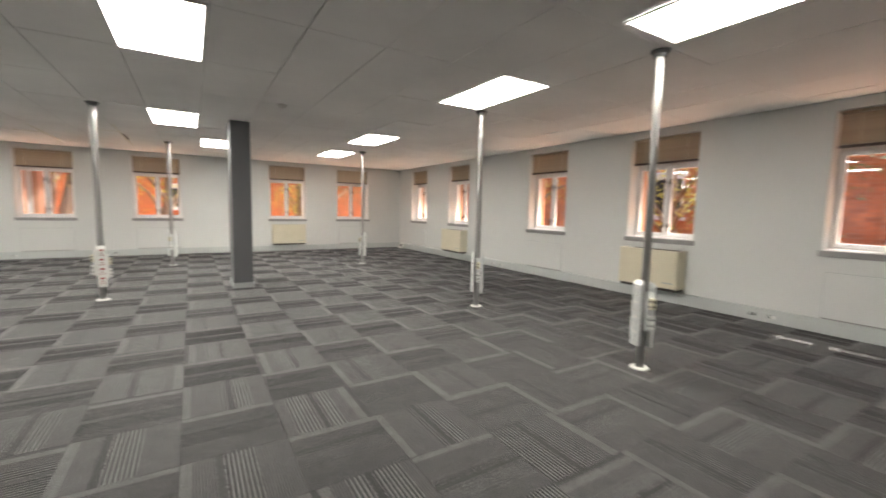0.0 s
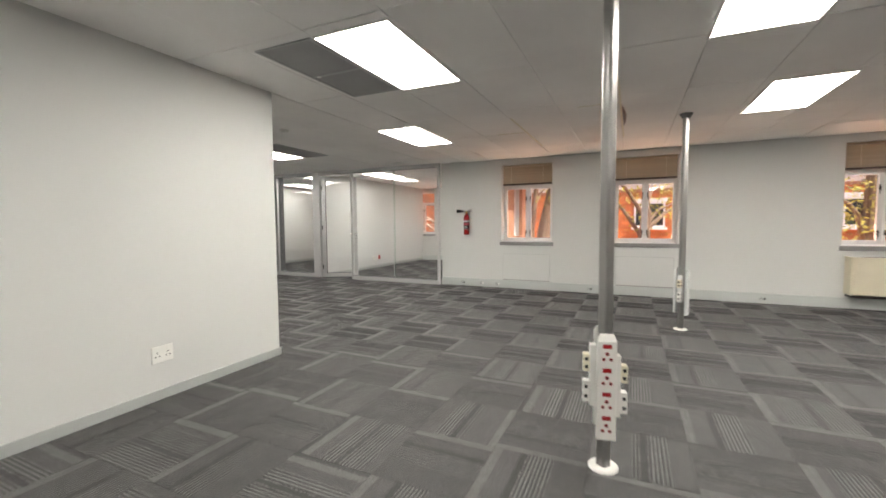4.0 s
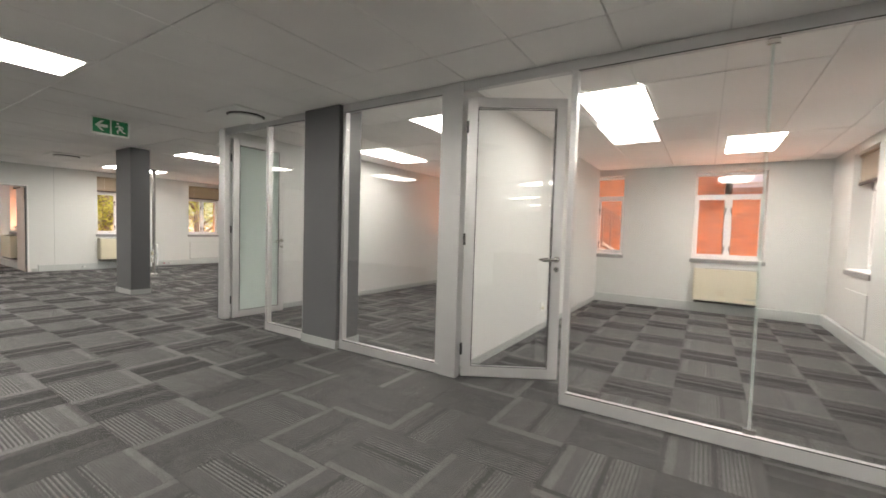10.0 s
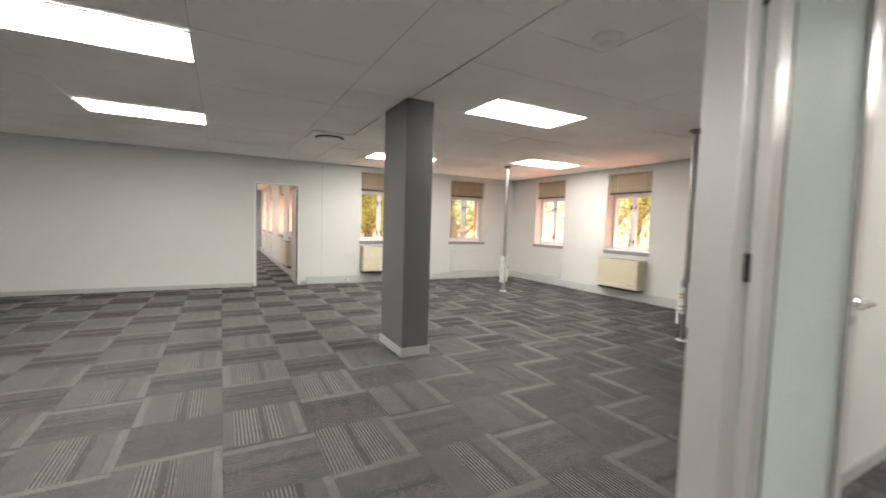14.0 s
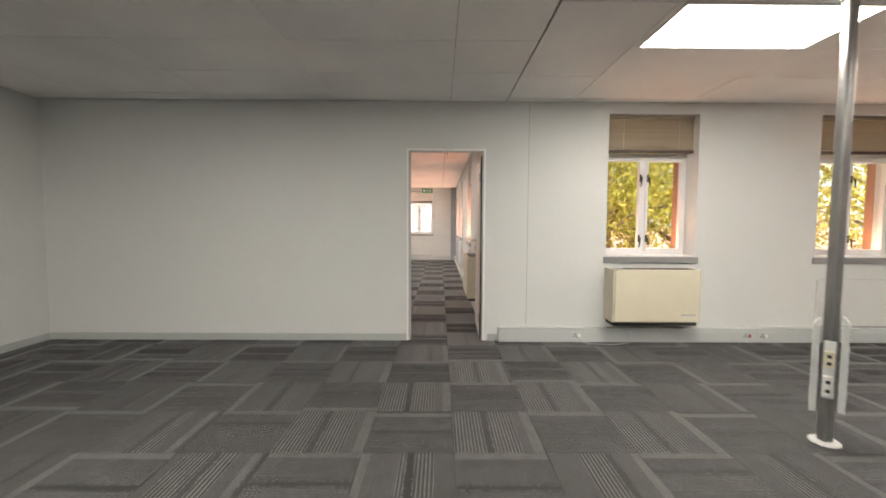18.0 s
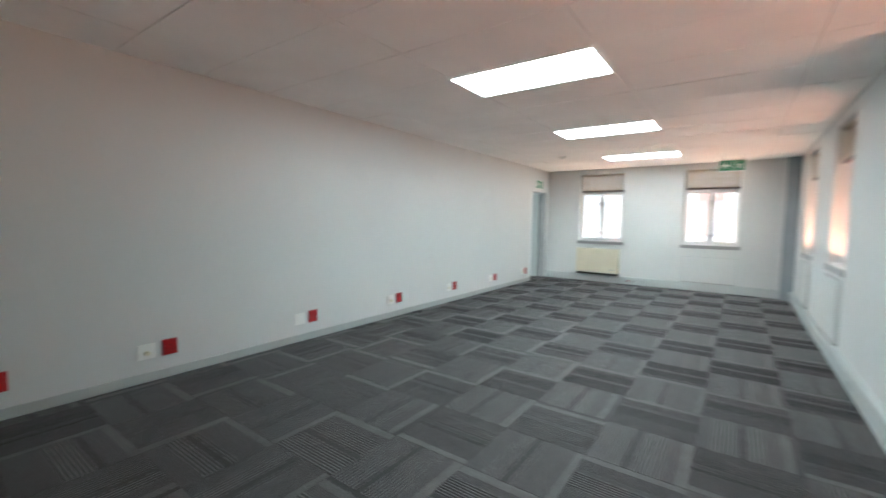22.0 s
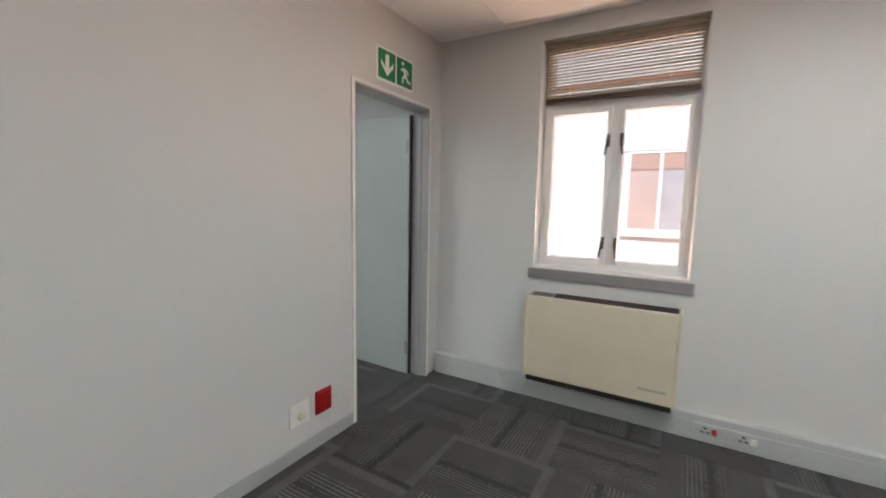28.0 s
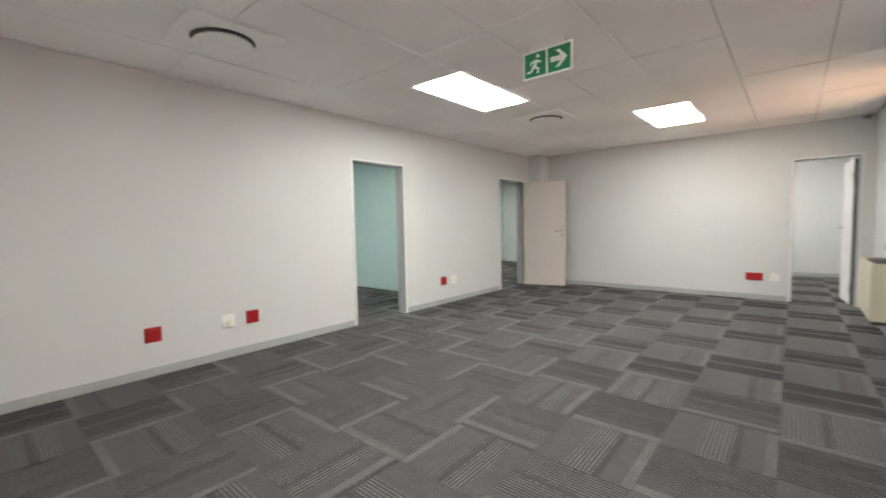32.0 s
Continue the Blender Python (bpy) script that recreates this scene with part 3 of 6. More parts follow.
def heater(m, w=0.90, d=0.235, up=0.0):
    """A cream fan-convector on the wall, its grille on top."""
    root = thing("fan_convector", "cream enamelled wall-mounted fan convector with a dark top grille", "heater", "fan convectors")
    z0, z1 = 0.235 + up, 0.775 + up
    part("front_panel", box(-w / 2 + 0.019, -d, z0, w / 2 - 0.019, -d + 0.020, z1, 0.008), CREAM, root)
    for x in (-w / 2, w / 2 - 0.018):
        part("end_panel", box(x, -d + 0.004, z0 - 0.004, x + 0.018, -0.002, z1 + 0.002, 0.005), CREAM, root)
    part("back_plate", box(-w / 2 + 0.019, -0.014, z0, w / 2 - 0.019, -0.002, z1 - 0.032), CREAM, root)
    part("base", box(-w / 2 + 0.019, -d + 0.021, z0 + 0.004, w / 2 - 0.019, -0.015, z0 + 0.020), CREAM, root)
    part("air_outlet", box(-w / 2 + 0.019, -d + 0.021, z1 - 0.030, w / 2 - 0.019, -0.003, z1 - 0.010), BLACK, root, "dark recessed air outlet")
    part("top_rim", box(-w / 2 + 0.0185, -d + 0.018, z1 - 0.008, w / 2 - 0.0185, -d + 0.034, z1 - 0.002, 0.002), CREAM, root)
    gr = part("grille_bar", box(-w / 2 + 0.165, -0.002, z1 - 0.0098, w / 2 - 0.022, 0.002, z1 - 0.004), GRILL, root)
    for k in range(10):
        o = gr if k == 0 else gr.copy()
        if k:
            scene.collection.objects.link(o)
            o.parent = root
        o.location.y = -d + 0.045 + k * (d - 0.060) / 9
    part("divider", box(-w / 2 + 0.155, -d + 0.042, z1 - 0.0095, -w / 2 + 0.161, -0.005, z1 - 0.006), SKIRT, root)
    part("badge", box(w / 2 - 0.20, -d - 0.002, z0 + 0.07, w / 2 - 0.05, -d, z0 + 0.085), SKIRT, root, "small grey name strip")
    part("knob", box(-w / 2 + 0.02, -d - 0.002, z0 + 0.06, -w / 2 + 0.03, -d, z0 + 0.11), CREAMP, root)
    # tray made dark and deep to carry the shadow under the heater
    part("underside_shade_tray", box(-w / 2 + 0.02, -d + 0.025, z0 - 0.042, w / 2 - 0.02, -0.004, z0 + 0.002, 0.004), IRON, root, "dark underside tray that also stands for the shadow beneath")
    return put(root, m)


def access_panel(m, w=0.90, d=0.014, z0=0.172, z1=0.67):
    root = thing("wall_panel", "off-white painted blanking panel below a window", "panel", "blanking panels")
    part("board", box(-w / 2, -d, z0, w / 2, 0.0, z1, 0.004), WALL, root)
    # grey strips round the board, coloured to draw its shadow gap
    gap = bmesh.new()
    for a in ((-w / 2 - 0.006, z0, -w / 2 - 0.0005, z1), (w / 2 + 0.0005, z0, w / 2 + 0.006, z1), (-w / 2, z1 + 0.0005, w / 2, z1 + 0.006)):
        box(a[0], -0.004, a[1], a[2], 0.0, a[3], bm=gap)
    part("outline_shade", gap, SKIRT, root)
    part("bottom_ledge", box(-w / 2, -d - 0.004, z0 - 0.014, w / 2, 0.0, z0 - 0.002), SILL, root)
    return put(root, m)


WALLS = {"NA": ("x", AY1, 1), "EA": ("y", AX1, 1), "SW": ("y", WX, -1), "NW": ("x", WY, 1), "OB": ("x", OY, 1), "OE": ("y", OE, 1),
         "BN": ("x", BY1, 1), "BW": ("y", BX0, -1), "CW": ("y", CXW, -1)}
count = 1
for key, spans, blind, heat in (("NA", NA, True, (2,)), ("EA", EA, True, (1, 3)), ("SW", SW, True, (0,)), ("NW", NW, True, (1,)), ("OB", OB, False, (0, 2)),
                                ("OE", OEW, True, ()), ("BN", BN, True, (0,)), ("BW", BW, True, (0,)), ("CW", CW, True, (0,))):
    ax, near, sg = WALLS[key]
    for k, (a, b) in enumerate(spans):
        m = along(ax, near, sg, (a + b) / 2)
        casement(f"window_{count}", m, b - a, blind, key not in ("BN", "BW", "CW"), 0.11 if key in ("BW", "CW") else 0.20)
        count += 1
        if key == "BN":
            if k in heat:
                heater(along(ax, near, sg, -20.47), 0.88, d=0.195, up=0.04)
            else:
                access_panel(m, 0.86, 0.035, 0.19, 0.80)
        elif k in heat:
            heater(along(ax, near, sg, (a + b) / 2 - (0.03 if key == "SW" else 0)), 0.90, *{"BW": (0.195, -0.02), "SW": (0.225, 0.02)}.get(key, (0.225, -0.015)))
        elif key != "OB":
            access_panel(m)
casement(f"window_{count}", along("y", CXW, -1, -2.25), 1.1, False)
# strip lamps added at each outer sill, imitating daylight off the sunlit brick yards
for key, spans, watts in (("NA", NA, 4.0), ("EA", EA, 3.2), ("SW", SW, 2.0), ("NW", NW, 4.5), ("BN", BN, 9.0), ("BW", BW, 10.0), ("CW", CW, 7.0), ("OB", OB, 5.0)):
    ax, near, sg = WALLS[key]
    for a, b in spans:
        lamp = new("sill_fill_lamp", bpy.data.lights.new("sill_fill_lamp", "AREA"))
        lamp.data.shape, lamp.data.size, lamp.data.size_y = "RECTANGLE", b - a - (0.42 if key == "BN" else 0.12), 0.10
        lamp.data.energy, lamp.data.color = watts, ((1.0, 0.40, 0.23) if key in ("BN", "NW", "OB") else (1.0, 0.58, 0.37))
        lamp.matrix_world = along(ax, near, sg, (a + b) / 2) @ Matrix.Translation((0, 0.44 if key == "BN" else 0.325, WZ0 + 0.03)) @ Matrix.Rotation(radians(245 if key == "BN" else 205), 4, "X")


# ---- skirtings and trunking ----
def skirting(axis, near, sign, a0, a1, h=0.075):
    n = -sign
    if axis == "x":
        bm = box(a0, near + n * 0.014, 0, a1, near + n * 0.0005, h, 0.003)
    else:
        bm = box(near + n * 0.014, a0, 0, near + n * 0.0005, a1, h, 0.003)
    return tagged(mesh_object("baseboard", bm, SKIRT), "grey painted skirting board along a wall", "baseboard", kind="structure")


def trunking(axis, near, sign, a0, a1, h=0.155, d=0.055):
    n = -sign
    def slab(z0, z1, p0, p1, bm=None):
        if axis == "x":
            return box(a0, near + n * p1, z0, a1, near + n * p0, z1, 0.003, bm)
        return box(near + n * p1, a0, z0, near + n * p0, a1, z1, 0.003, bm)
    bm = slab(0.0, h, 0.0005, d)
    slab(0.035, 0.115, d, d + 0.003, bm)
    return tagged(mesh_object("trim", bm, TRUNK), "pale grey cable trunking box along the foot of a wall", "trunking", kind="structure")


trunking("x", AY1, 1, GX1 + 0.01, AX1 - 0.06), trunking("y", AX1, 1, -5.0, AY1 - 0.002)
skirting("y", AX0, -1, -5.0, 7.88), skirting("x", 7.88, -1, -11.15, AX0 + 0.014)
skirting("y", WX, -1, 7.9, 11.69), skirting("y", WX, -1, 12.56, 12.66), trunking("y", WX, -1, 12.67, WY - 0.06)
skirting("x", 7.90, -1, WX + 0.014, -17.82), skirting("y", -17.82, -1, 4.5, 7.914)
trunking("x", WY, 1, WX, -11.2)
trunking("x", OY, 1, -11.1, OP - 0.05), trunking("x", OY, 1, OP + 0.05, OE), trunking("y", OE, 1, AY1 + T, OY - 0.06)
skirting("y", OP + 0.05, -1, GY + 0.07, OY), skirting("y", OP - 0.05, 1, GY + 0.07, OY), skirting("y", -11.1, -1, GY + 0.07, OY)
skirting("x", BY0, -1, WX - 0.06, -28.115), trunking("y", BX0, -1, BY0 + 0.02, BY1 - 0.06), trunking("x", BY1, 1, BX0, WX - 0.90)
skirting("y", WX - 0.06, 1, BY0, 11.69)
skirting("y", CX1, 1, 4.50, BY0 - 0.12), skirting("y", CX1, 1, 1.24, 3.56), skirting("x", CY0, -1, -28.32, CX1)
trunking("y", CXW, -1, CY0, GLZ[0] - 0.02), trunking("y", CXW, -1, GLZ[1] + 0.02, BY0 - 0.12, d=0.09)
skirting("x", -3.6, -1, CXW, -26.6), skirting("y", -21.4, 1, -3.6, BY0 - 0.2)


tagged(mesh_object("trim", box(WX - 0.001, 12.969, 0.158, WX + 0.003, 12.975, 2.50), SKIRT), "thin grey cover strip up a wall joint", "trim", kind="structure")


off = thing("cover_plate", "loose white slotted cover plate leaning on the trunking", "cover plate")
slots = bmesh.new()
for a in ((-0.11, 0.0, -0.06, 0.20), (0.06, 0.0, 0.11, 0.20), (-0.06, 0.0, 0.06, 0.055), (-0.06, 0.145, 0.06, 0.20)):
    box(a[0], -0.005, a[1], a[2], 0.005, a[3], bm=slots)
part("plate", slots, PLASTW, off)
part("slot_lining", box(-0.059, 0.001, 0.056, 0.059, 0.004, 0.144), SLATE, off, "dark slot")
put(off, pose(5.955, 12.36, 0.004, -32, 0, -82))


# ---- columns ----
def column(x0, y0, x1, y1):
    root = thing("column", "dark grey painted square column with a pale skirting", "column", "square columns")
    part("shaft", box(x0, y0, 0, x1, y1, CEIL_Z - 0.001, 0.004), SLATE, root)
    s = bmesh.new()
    e = 0.010
    box(x0 - e, y0 - e, 0, x1 + e, y0 + 0.001, 0.085, bm=s), box(x0 - e, y1 - 0.001, 0, x1 + e, y1 + e, 0.085, bm=s)
    box(x0 - e, y0 + 0.001, 0, x0 + 0.001, y1 - 0.001, 0.085, bm=s), box(x1 - 0.001, y0 + 0.001, 0, x1 + e, y1 - 0.001, 0.085, bm=s)
    part("skirting", s, SKIRT, root)
    return root


column(0.76, 7.29, 1.03, 7.88)
column(-14.56, 12.69, -13.96, 12.98)
column(-14.55, 7.50, -14.13, 7.94)
tagged(mesh_object("pilaster", box(BX0, 12.42, 0, BX0 + 0.18, BY1, CEIL_Z - 0.001, 0.003), surface("grey_pilaster_paint", (0.30, 0.33, 0.35), 0.5)), "grey-blue painted pilaster in a room corner", "pilaster", kind="structure")
tagged(mesh_object("duct_casing", box(CX1 - 0.30, CY0, 0, CX1, CY0 + 0.30, CEIL_Z - 0.001, 0.003), WALL), "boxed-in off-white duct in a room corner", "duct", kind="structure")


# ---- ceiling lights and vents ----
# the last four panels are unseen, added to brighten the terrace and side rooms
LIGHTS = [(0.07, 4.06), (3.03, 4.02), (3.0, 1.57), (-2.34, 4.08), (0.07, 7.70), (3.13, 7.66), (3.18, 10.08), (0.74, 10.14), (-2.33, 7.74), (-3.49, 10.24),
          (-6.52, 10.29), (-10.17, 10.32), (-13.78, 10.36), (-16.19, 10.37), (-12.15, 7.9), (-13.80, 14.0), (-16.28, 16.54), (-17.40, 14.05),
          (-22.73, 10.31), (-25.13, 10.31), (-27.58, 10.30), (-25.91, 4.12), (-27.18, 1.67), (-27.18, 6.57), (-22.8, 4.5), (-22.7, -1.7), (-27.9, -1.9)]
OFFICE_LIGHTS = [(-5.23, 16.36)]
DIM_LIGHTS = [(-6.46, 13.98), (-8.30, 13.98), (-10.28, 15.22)]


def panel_light(x, y, glowing=LIGHT):
    root = thing("ceiling_light", "bright flat LED panel light set in the ceiling", "light", "ceiling panel lights")
    fr = bmesh.new()
    for a in ((-0.297, -0.597, -0.280, 0.597), (0.280, -0.597, 0.297, 0.597), (-0.280, -0.597, 0.280, -0.580), (-0.280, 0.580, 0.280, 0.597)):
        box(a[0], a[1], -0.008, a[2], a[3], 0.0, bm=fr)
    part("frame", fr, WHITE, root)
    part("diffuser", box(-0.280, -0.580, -0.006, 0.280, 0.580, -0.001), glowing, root, "glowing white diffuser")
    return put(root, pose(x, y, CEIL_Z - 0.002))


first_light = None
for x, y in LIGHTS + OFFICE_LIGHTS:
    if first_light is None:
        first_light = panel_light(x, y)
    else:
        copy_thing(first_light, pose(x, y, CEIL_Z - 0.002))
for x, y in DIM_LIGHTS:
    panel_light(x, y, LIGHT_DIM)


# ---- doors ----
def door_frame(name, axis, c, a0, a1, thick, h=DOOR_H, mat=FRAMEP, lip=0.010):
    """A pressed steel frame lining an opening through a wall whose middle plane is c."""
    bm = bmesh.new()
    t, w = thick / 2 + lip, 0.018
    for u0, u1, z0, z1 in ((a0, a0 + 0.013, 0, h), (a1 - 0.013, a1, 0, h), (a0 + 0.013, a1 - 0.013, h - 0.013, h)):
        box(*((u0, c - t, z0, u1, c + t, z1) if axis == "x" else (c - t, u0, z0, c + t, u1, z1)), bevel=0.003, bm=bm)
    for u0, u1 in ((a0 + 0.0135, a0 + 0.026),):
        box(*((u0, c - 0.016, 0, u1, c + 0.016, h - 0.014) if axis == "x" else (c - 0.016, u0, 0, c + 0.016, u1, h - 0.014)), bevel=0.002, bm=bm)
    ob = tagged(mesh_object(name, bm, mat), "grey painted pressed-steel door frame with a white outer bead", "door frame", kind="structure")
    for s in (-1, 1):
        p0, p1 = sorted((c + s * (thick / 2 + 0.001), c + s * (t + 0.002)))
        bead = bmesh.new()
        for u0, u1, z0, z1 in ((a0 - w, a0 + 0.002, 0, h + w), (a1 - 0.002, a1 + w, 0, h + w), (a0 + 0.002, a1 - 0.002, h - 0.002, h + w)):
            box(*((u0, p0, z0, u1, p1, z1) if axis == "x" else (p0, u0, z0, p1, u1, z1)), bm=bead)
        part("bead", bead, WHITE, ob, "white painted outer bead")
    return ob


def lever(parent, x, y, z, side, s=1):
    b = rod((x, y, z), (x, y + side * 0.012, z), 0.026, n=20)
    tube([(x, y + side * 0.01, z), (x, y + side * 0.045, z), (x + s * 0.008, y + side * 0.058, z), (x + s * 0.03, y + side * 0.064, z), (x + s * 0.07, y + side * 0.063, z - 0.004), (x + s * 0.115, y + side * 0.058, z - 0.010), (x + s * 0.128, y + side * 0.052, z - 0.012)],
         [0.010, 0.011, 0.0115, 0.012, 0.0115, 0.0105, 0.008], 12, b)
    part("handle", b, CHROME, parent, "satin chrome lever handle")
    part("escutcheon", rod((x, y, z - 0.085), (x, y + side * 0.010, z - 0.085), 0.022, n=20), CHROME, parent)


def leaf_door(name, m, w, label, mat, h=1.975):
    """A flush door leaf; the local origin is the hinge foot and the leaf runs along local +x."""
    root = thing(name, label, "door")
    root["kind"] = "structure"
    part("leaf", box(0.004, -0.02, 0.008, w, 0.02, h, 0.002), mat, root)
    # black strip put in for the shade of the hinge gap
    part("hinge_gap_shade", box(-0.004, -0.018, 0.008, 0.003, 0.012, h), BLACK, root, "black strip standing for the shaded gap along the hinge edge")
    for side in (-1, 1):
        lever(root, w - 0.055, side * 0.02, 1.05, side, -1)
    for z in (0.22, 1.75):
        b = rod((0.0, 0.022, z - 0.05), (0.0, 0.022, z + 0.05), 0.007, n=10)
        box(0.0, 0.0195, z - 0.05, 0.03, 0.0225, z + 0.05, bm=b)
        part("hinge", b, STEEL, root)
    return put(root, m)


door_frame("door_frame_1", "y", WX - 0.030, 11.712, 12.505, 0.06, lip=0.004)
leaf_door("door_1", pose(WX - 0.090, 12.494, 0, 0, 0, 178), 0.78, "open flush door, pinkish grey paint, folded back into the long room", DOORB)
door_frame("door_frame_2", "x", BY0 - 0.06, -28.93, -28.14, 0.12)
leaf_door("door_2", pose(-28.893, BY0 - 0.128, 0, 0, 0, -92), 0.785, "open flush pale grey door in a steel frame", DOORP)
door_frame("door_frame_3", "y", CX1 + 0.06, 3.61, 4.45, 0.12)
door_frame("door_frame_4", "y", CX1 + 0.06, 0.37, 1.19, 0.12)
leaf_door("door_4", pose(CX1 - 0.025, 0.39, 0, 0, 0, 193), 0.80, "open flush beige door standing against the end wall", DOORB)
door_frame("door_frame_5", "x", CY0 - 0.06, -29.04, -28.37, 0.12)
leaf_door("door_5", pose(-29.0, CY0 - 0.13, 0, 0, 0, -85), 0.62, "open flush pale door leading to a back room", WHITE)


# ---- floors ----
def floor_slab(name, rects):
    bm = bmesh.new()
    for x0, y0, x1, y1 in rects:
        box(x0 - 0.06, y0 - 0.06, -0.12, x1 + 0.06, y1 + 0.06, -0.0065 - 0.004 * len(name) / 10, bm=bm)
    return tagged(mesh_object(name, bm, CARPET_M), "grey carpet-tiled floor with tiles turned in quarters", "floor", kind="structure")


SLABS = {k: floor_slab("floor_" + k, r) for k, r in ROOMS.items()}

# ---- glazed office fronts ----
def bar(bm, x0, x1, z0, z1, d=0.03, y=GY):
    return box(x0, y - d, z0, x1, y + d, z1, 0.003, bm)


def glazed_screen(name, x0, x1, label, joint=None):
    """One fixed screen: aluminium frame and clear glass, between x0 and x1."""
    root = thing(name, label, "glass screen", "glazed screens")
    for nm, a in (("bottom_rail", (x0, x1, 0.0, 0.09)), ("top_rail", (x0, x1, 2.44, CEIL_Z - 0.001)), ("stile", (x0, x0 + 0.045, 0.09, 2.44)), ("stile", (x1 - 0.045, x1, 0.09, 2.44))):
        part(nm, bar(None, *a), ALU, root)
    edges = [x0 + 0.045] + ([joint] if joint else []) + [x1 - 0.045]
    for a, b in zip(edges, edges[1:]):
        p = part("pane", box(a + 0.002, GY - 0.005, 0.09, b - 0.002, GY + 0.005, 2.44), CLEAR, root)
        p.visible_shadow = False
        for z in (0.0905, 2.433):
            part("gasket", box(a, GY - 0.032, z, b, GY - 0.029, z + 0.0065), BLACK, root)
    if joint:
        for z in (0.115, 2.415):
            b = box(joint - 0.03, GY - 0.014, z - 0.018, joint + 0.03, GY + 0.014, z + 0.018, 0.004)
            part("clamp", b, CHROME, root, "small chrome glass clamp")
        part("silicone_joint", box(joint - 0.005, GY - 0.0066, 0.10, joint + 0.005, GY - 0.0052, 2.43), FROST, root, "pale silicone joint between two panes")
        p = part("glass_fin", box(joint - 0.006, GY + 0.012, 0.10, joint + 0.006, GY + 0.05, 2.43), glass("green_edge_glass", (0.90, 0.96, 0.93)), root, "narrow upright glass stiffening fin")
        p.visible_shadow = False
    return root


glazed_screen("glazed_screen", -6.55, GX1, "wide clear glass screen in a pale aluminium frame", -5.41)
glazed_screen("glazed_screen", -8.87, -7.62, "clear glass screen in a pale aluminium frame beside a dark column")
glazed_screen("glazed_screen", -10.15, -9.42, "narrow clear glass screen in a pale aluminium frame")
for x0, x1 in ((-7.62, -7.45), (-11.17, -11.03)):
    tagged(mesh_object("door_post", bar(None, x0 + 0.002, x1, 0, CEIL_Z - 0.001, 0.04), ALU), "broad pale aluminium door post", "post", kind="structure")
for x0, x1 in ((-7.449, -6.551), (-11.029, -10.151)):
    tagged(mesh_object("door_head", bar(None, x0, x1, 2.44, CEIL_Z - 0.001), ALU), "pale aluminium door head", "frame", kind="structure")
column(-9.41, 12.63, -8.88, 12.95)


def glass_door(m, w, fill, label, swing):
    """An aluminium-framed glazed leaf; hinge at the local origin, leaf along +x."""
    root = thing("glass_door", label, "door")
    h = 2.40
    for nm, a in (("stile", (0.0, 0.0, 0.085, h)), ("stile", (w - 0.085, 0.0, w, h)), ("rail", (0.085, 0.0, w - 0.085, 0.10)), ("rail", (0.085, h - 0.085, w - 0.085, h))):
        part(nm, box(a[0], -0.022, a[1] + 0.010, a[2], 0.022, a[3], 0.003), ALU, root)
    p = part("pane", box(0.085, -0.005, 0.10, w - 0.085, 0.005, h - 0.085), fill, root)
    gk = bmesh.new()
    for s in (-1, 1):
        y = s * 0.0235
        for a in ((0.085, 0.10, 0.092, h - 0.085), (w - 0.092, 0.10, w - 0.085, h - 0.085), (0.092, 0.10, w - 0.092, 0.106), (0.092, h - 0.091, w - 0.092, h - 0.085)):
            box(a[0], y - 0.0012, a[1], a[2], y + 0.0012, a[3], bm=gk)
    part("gasket", gk, BLACK, root)
    p.visible_shadow = False
    for s in (-1, 1):
        lever(root, w - 0.042, s * 0.022, 1.05, s, -1)
    for z in (0.25, 1.2, 2.15):
        part("hinge", rod((0.0, -swing * 0.026, z - 0.05), (0.0, -swing * 0.026, z + 0.05), 0.011, n=10), BLACK, root)
    return put(root, m)


glass_door(pose(-7.44, GY + 0.04, 0, 0, 0, 30), 0.83, CLEAR, "clear glass door in an aluminium frame, standing ajar", 1)
glass_door(pose(-11.0, GY + 0.05, 0, 0, 0, 88), 0.76, FROST, "frosted glass door in an aluminium frame, wide open", -1)


# ---- power poles ----
def quatrefoil(r, o, n=10):
    pts = []
    for k in range(4):
        c = Vector((math.cos(k * math.pi / 2), math.sin(k * math.pi / 2))) * o
        for j in range(n):
            a = k * math.pi / 2 - 1.15 + 2.3 * j / (n - 1)
            pts.append((c.x + r * math.cos(a), c.y + r * math.sin(a)))
    return pts


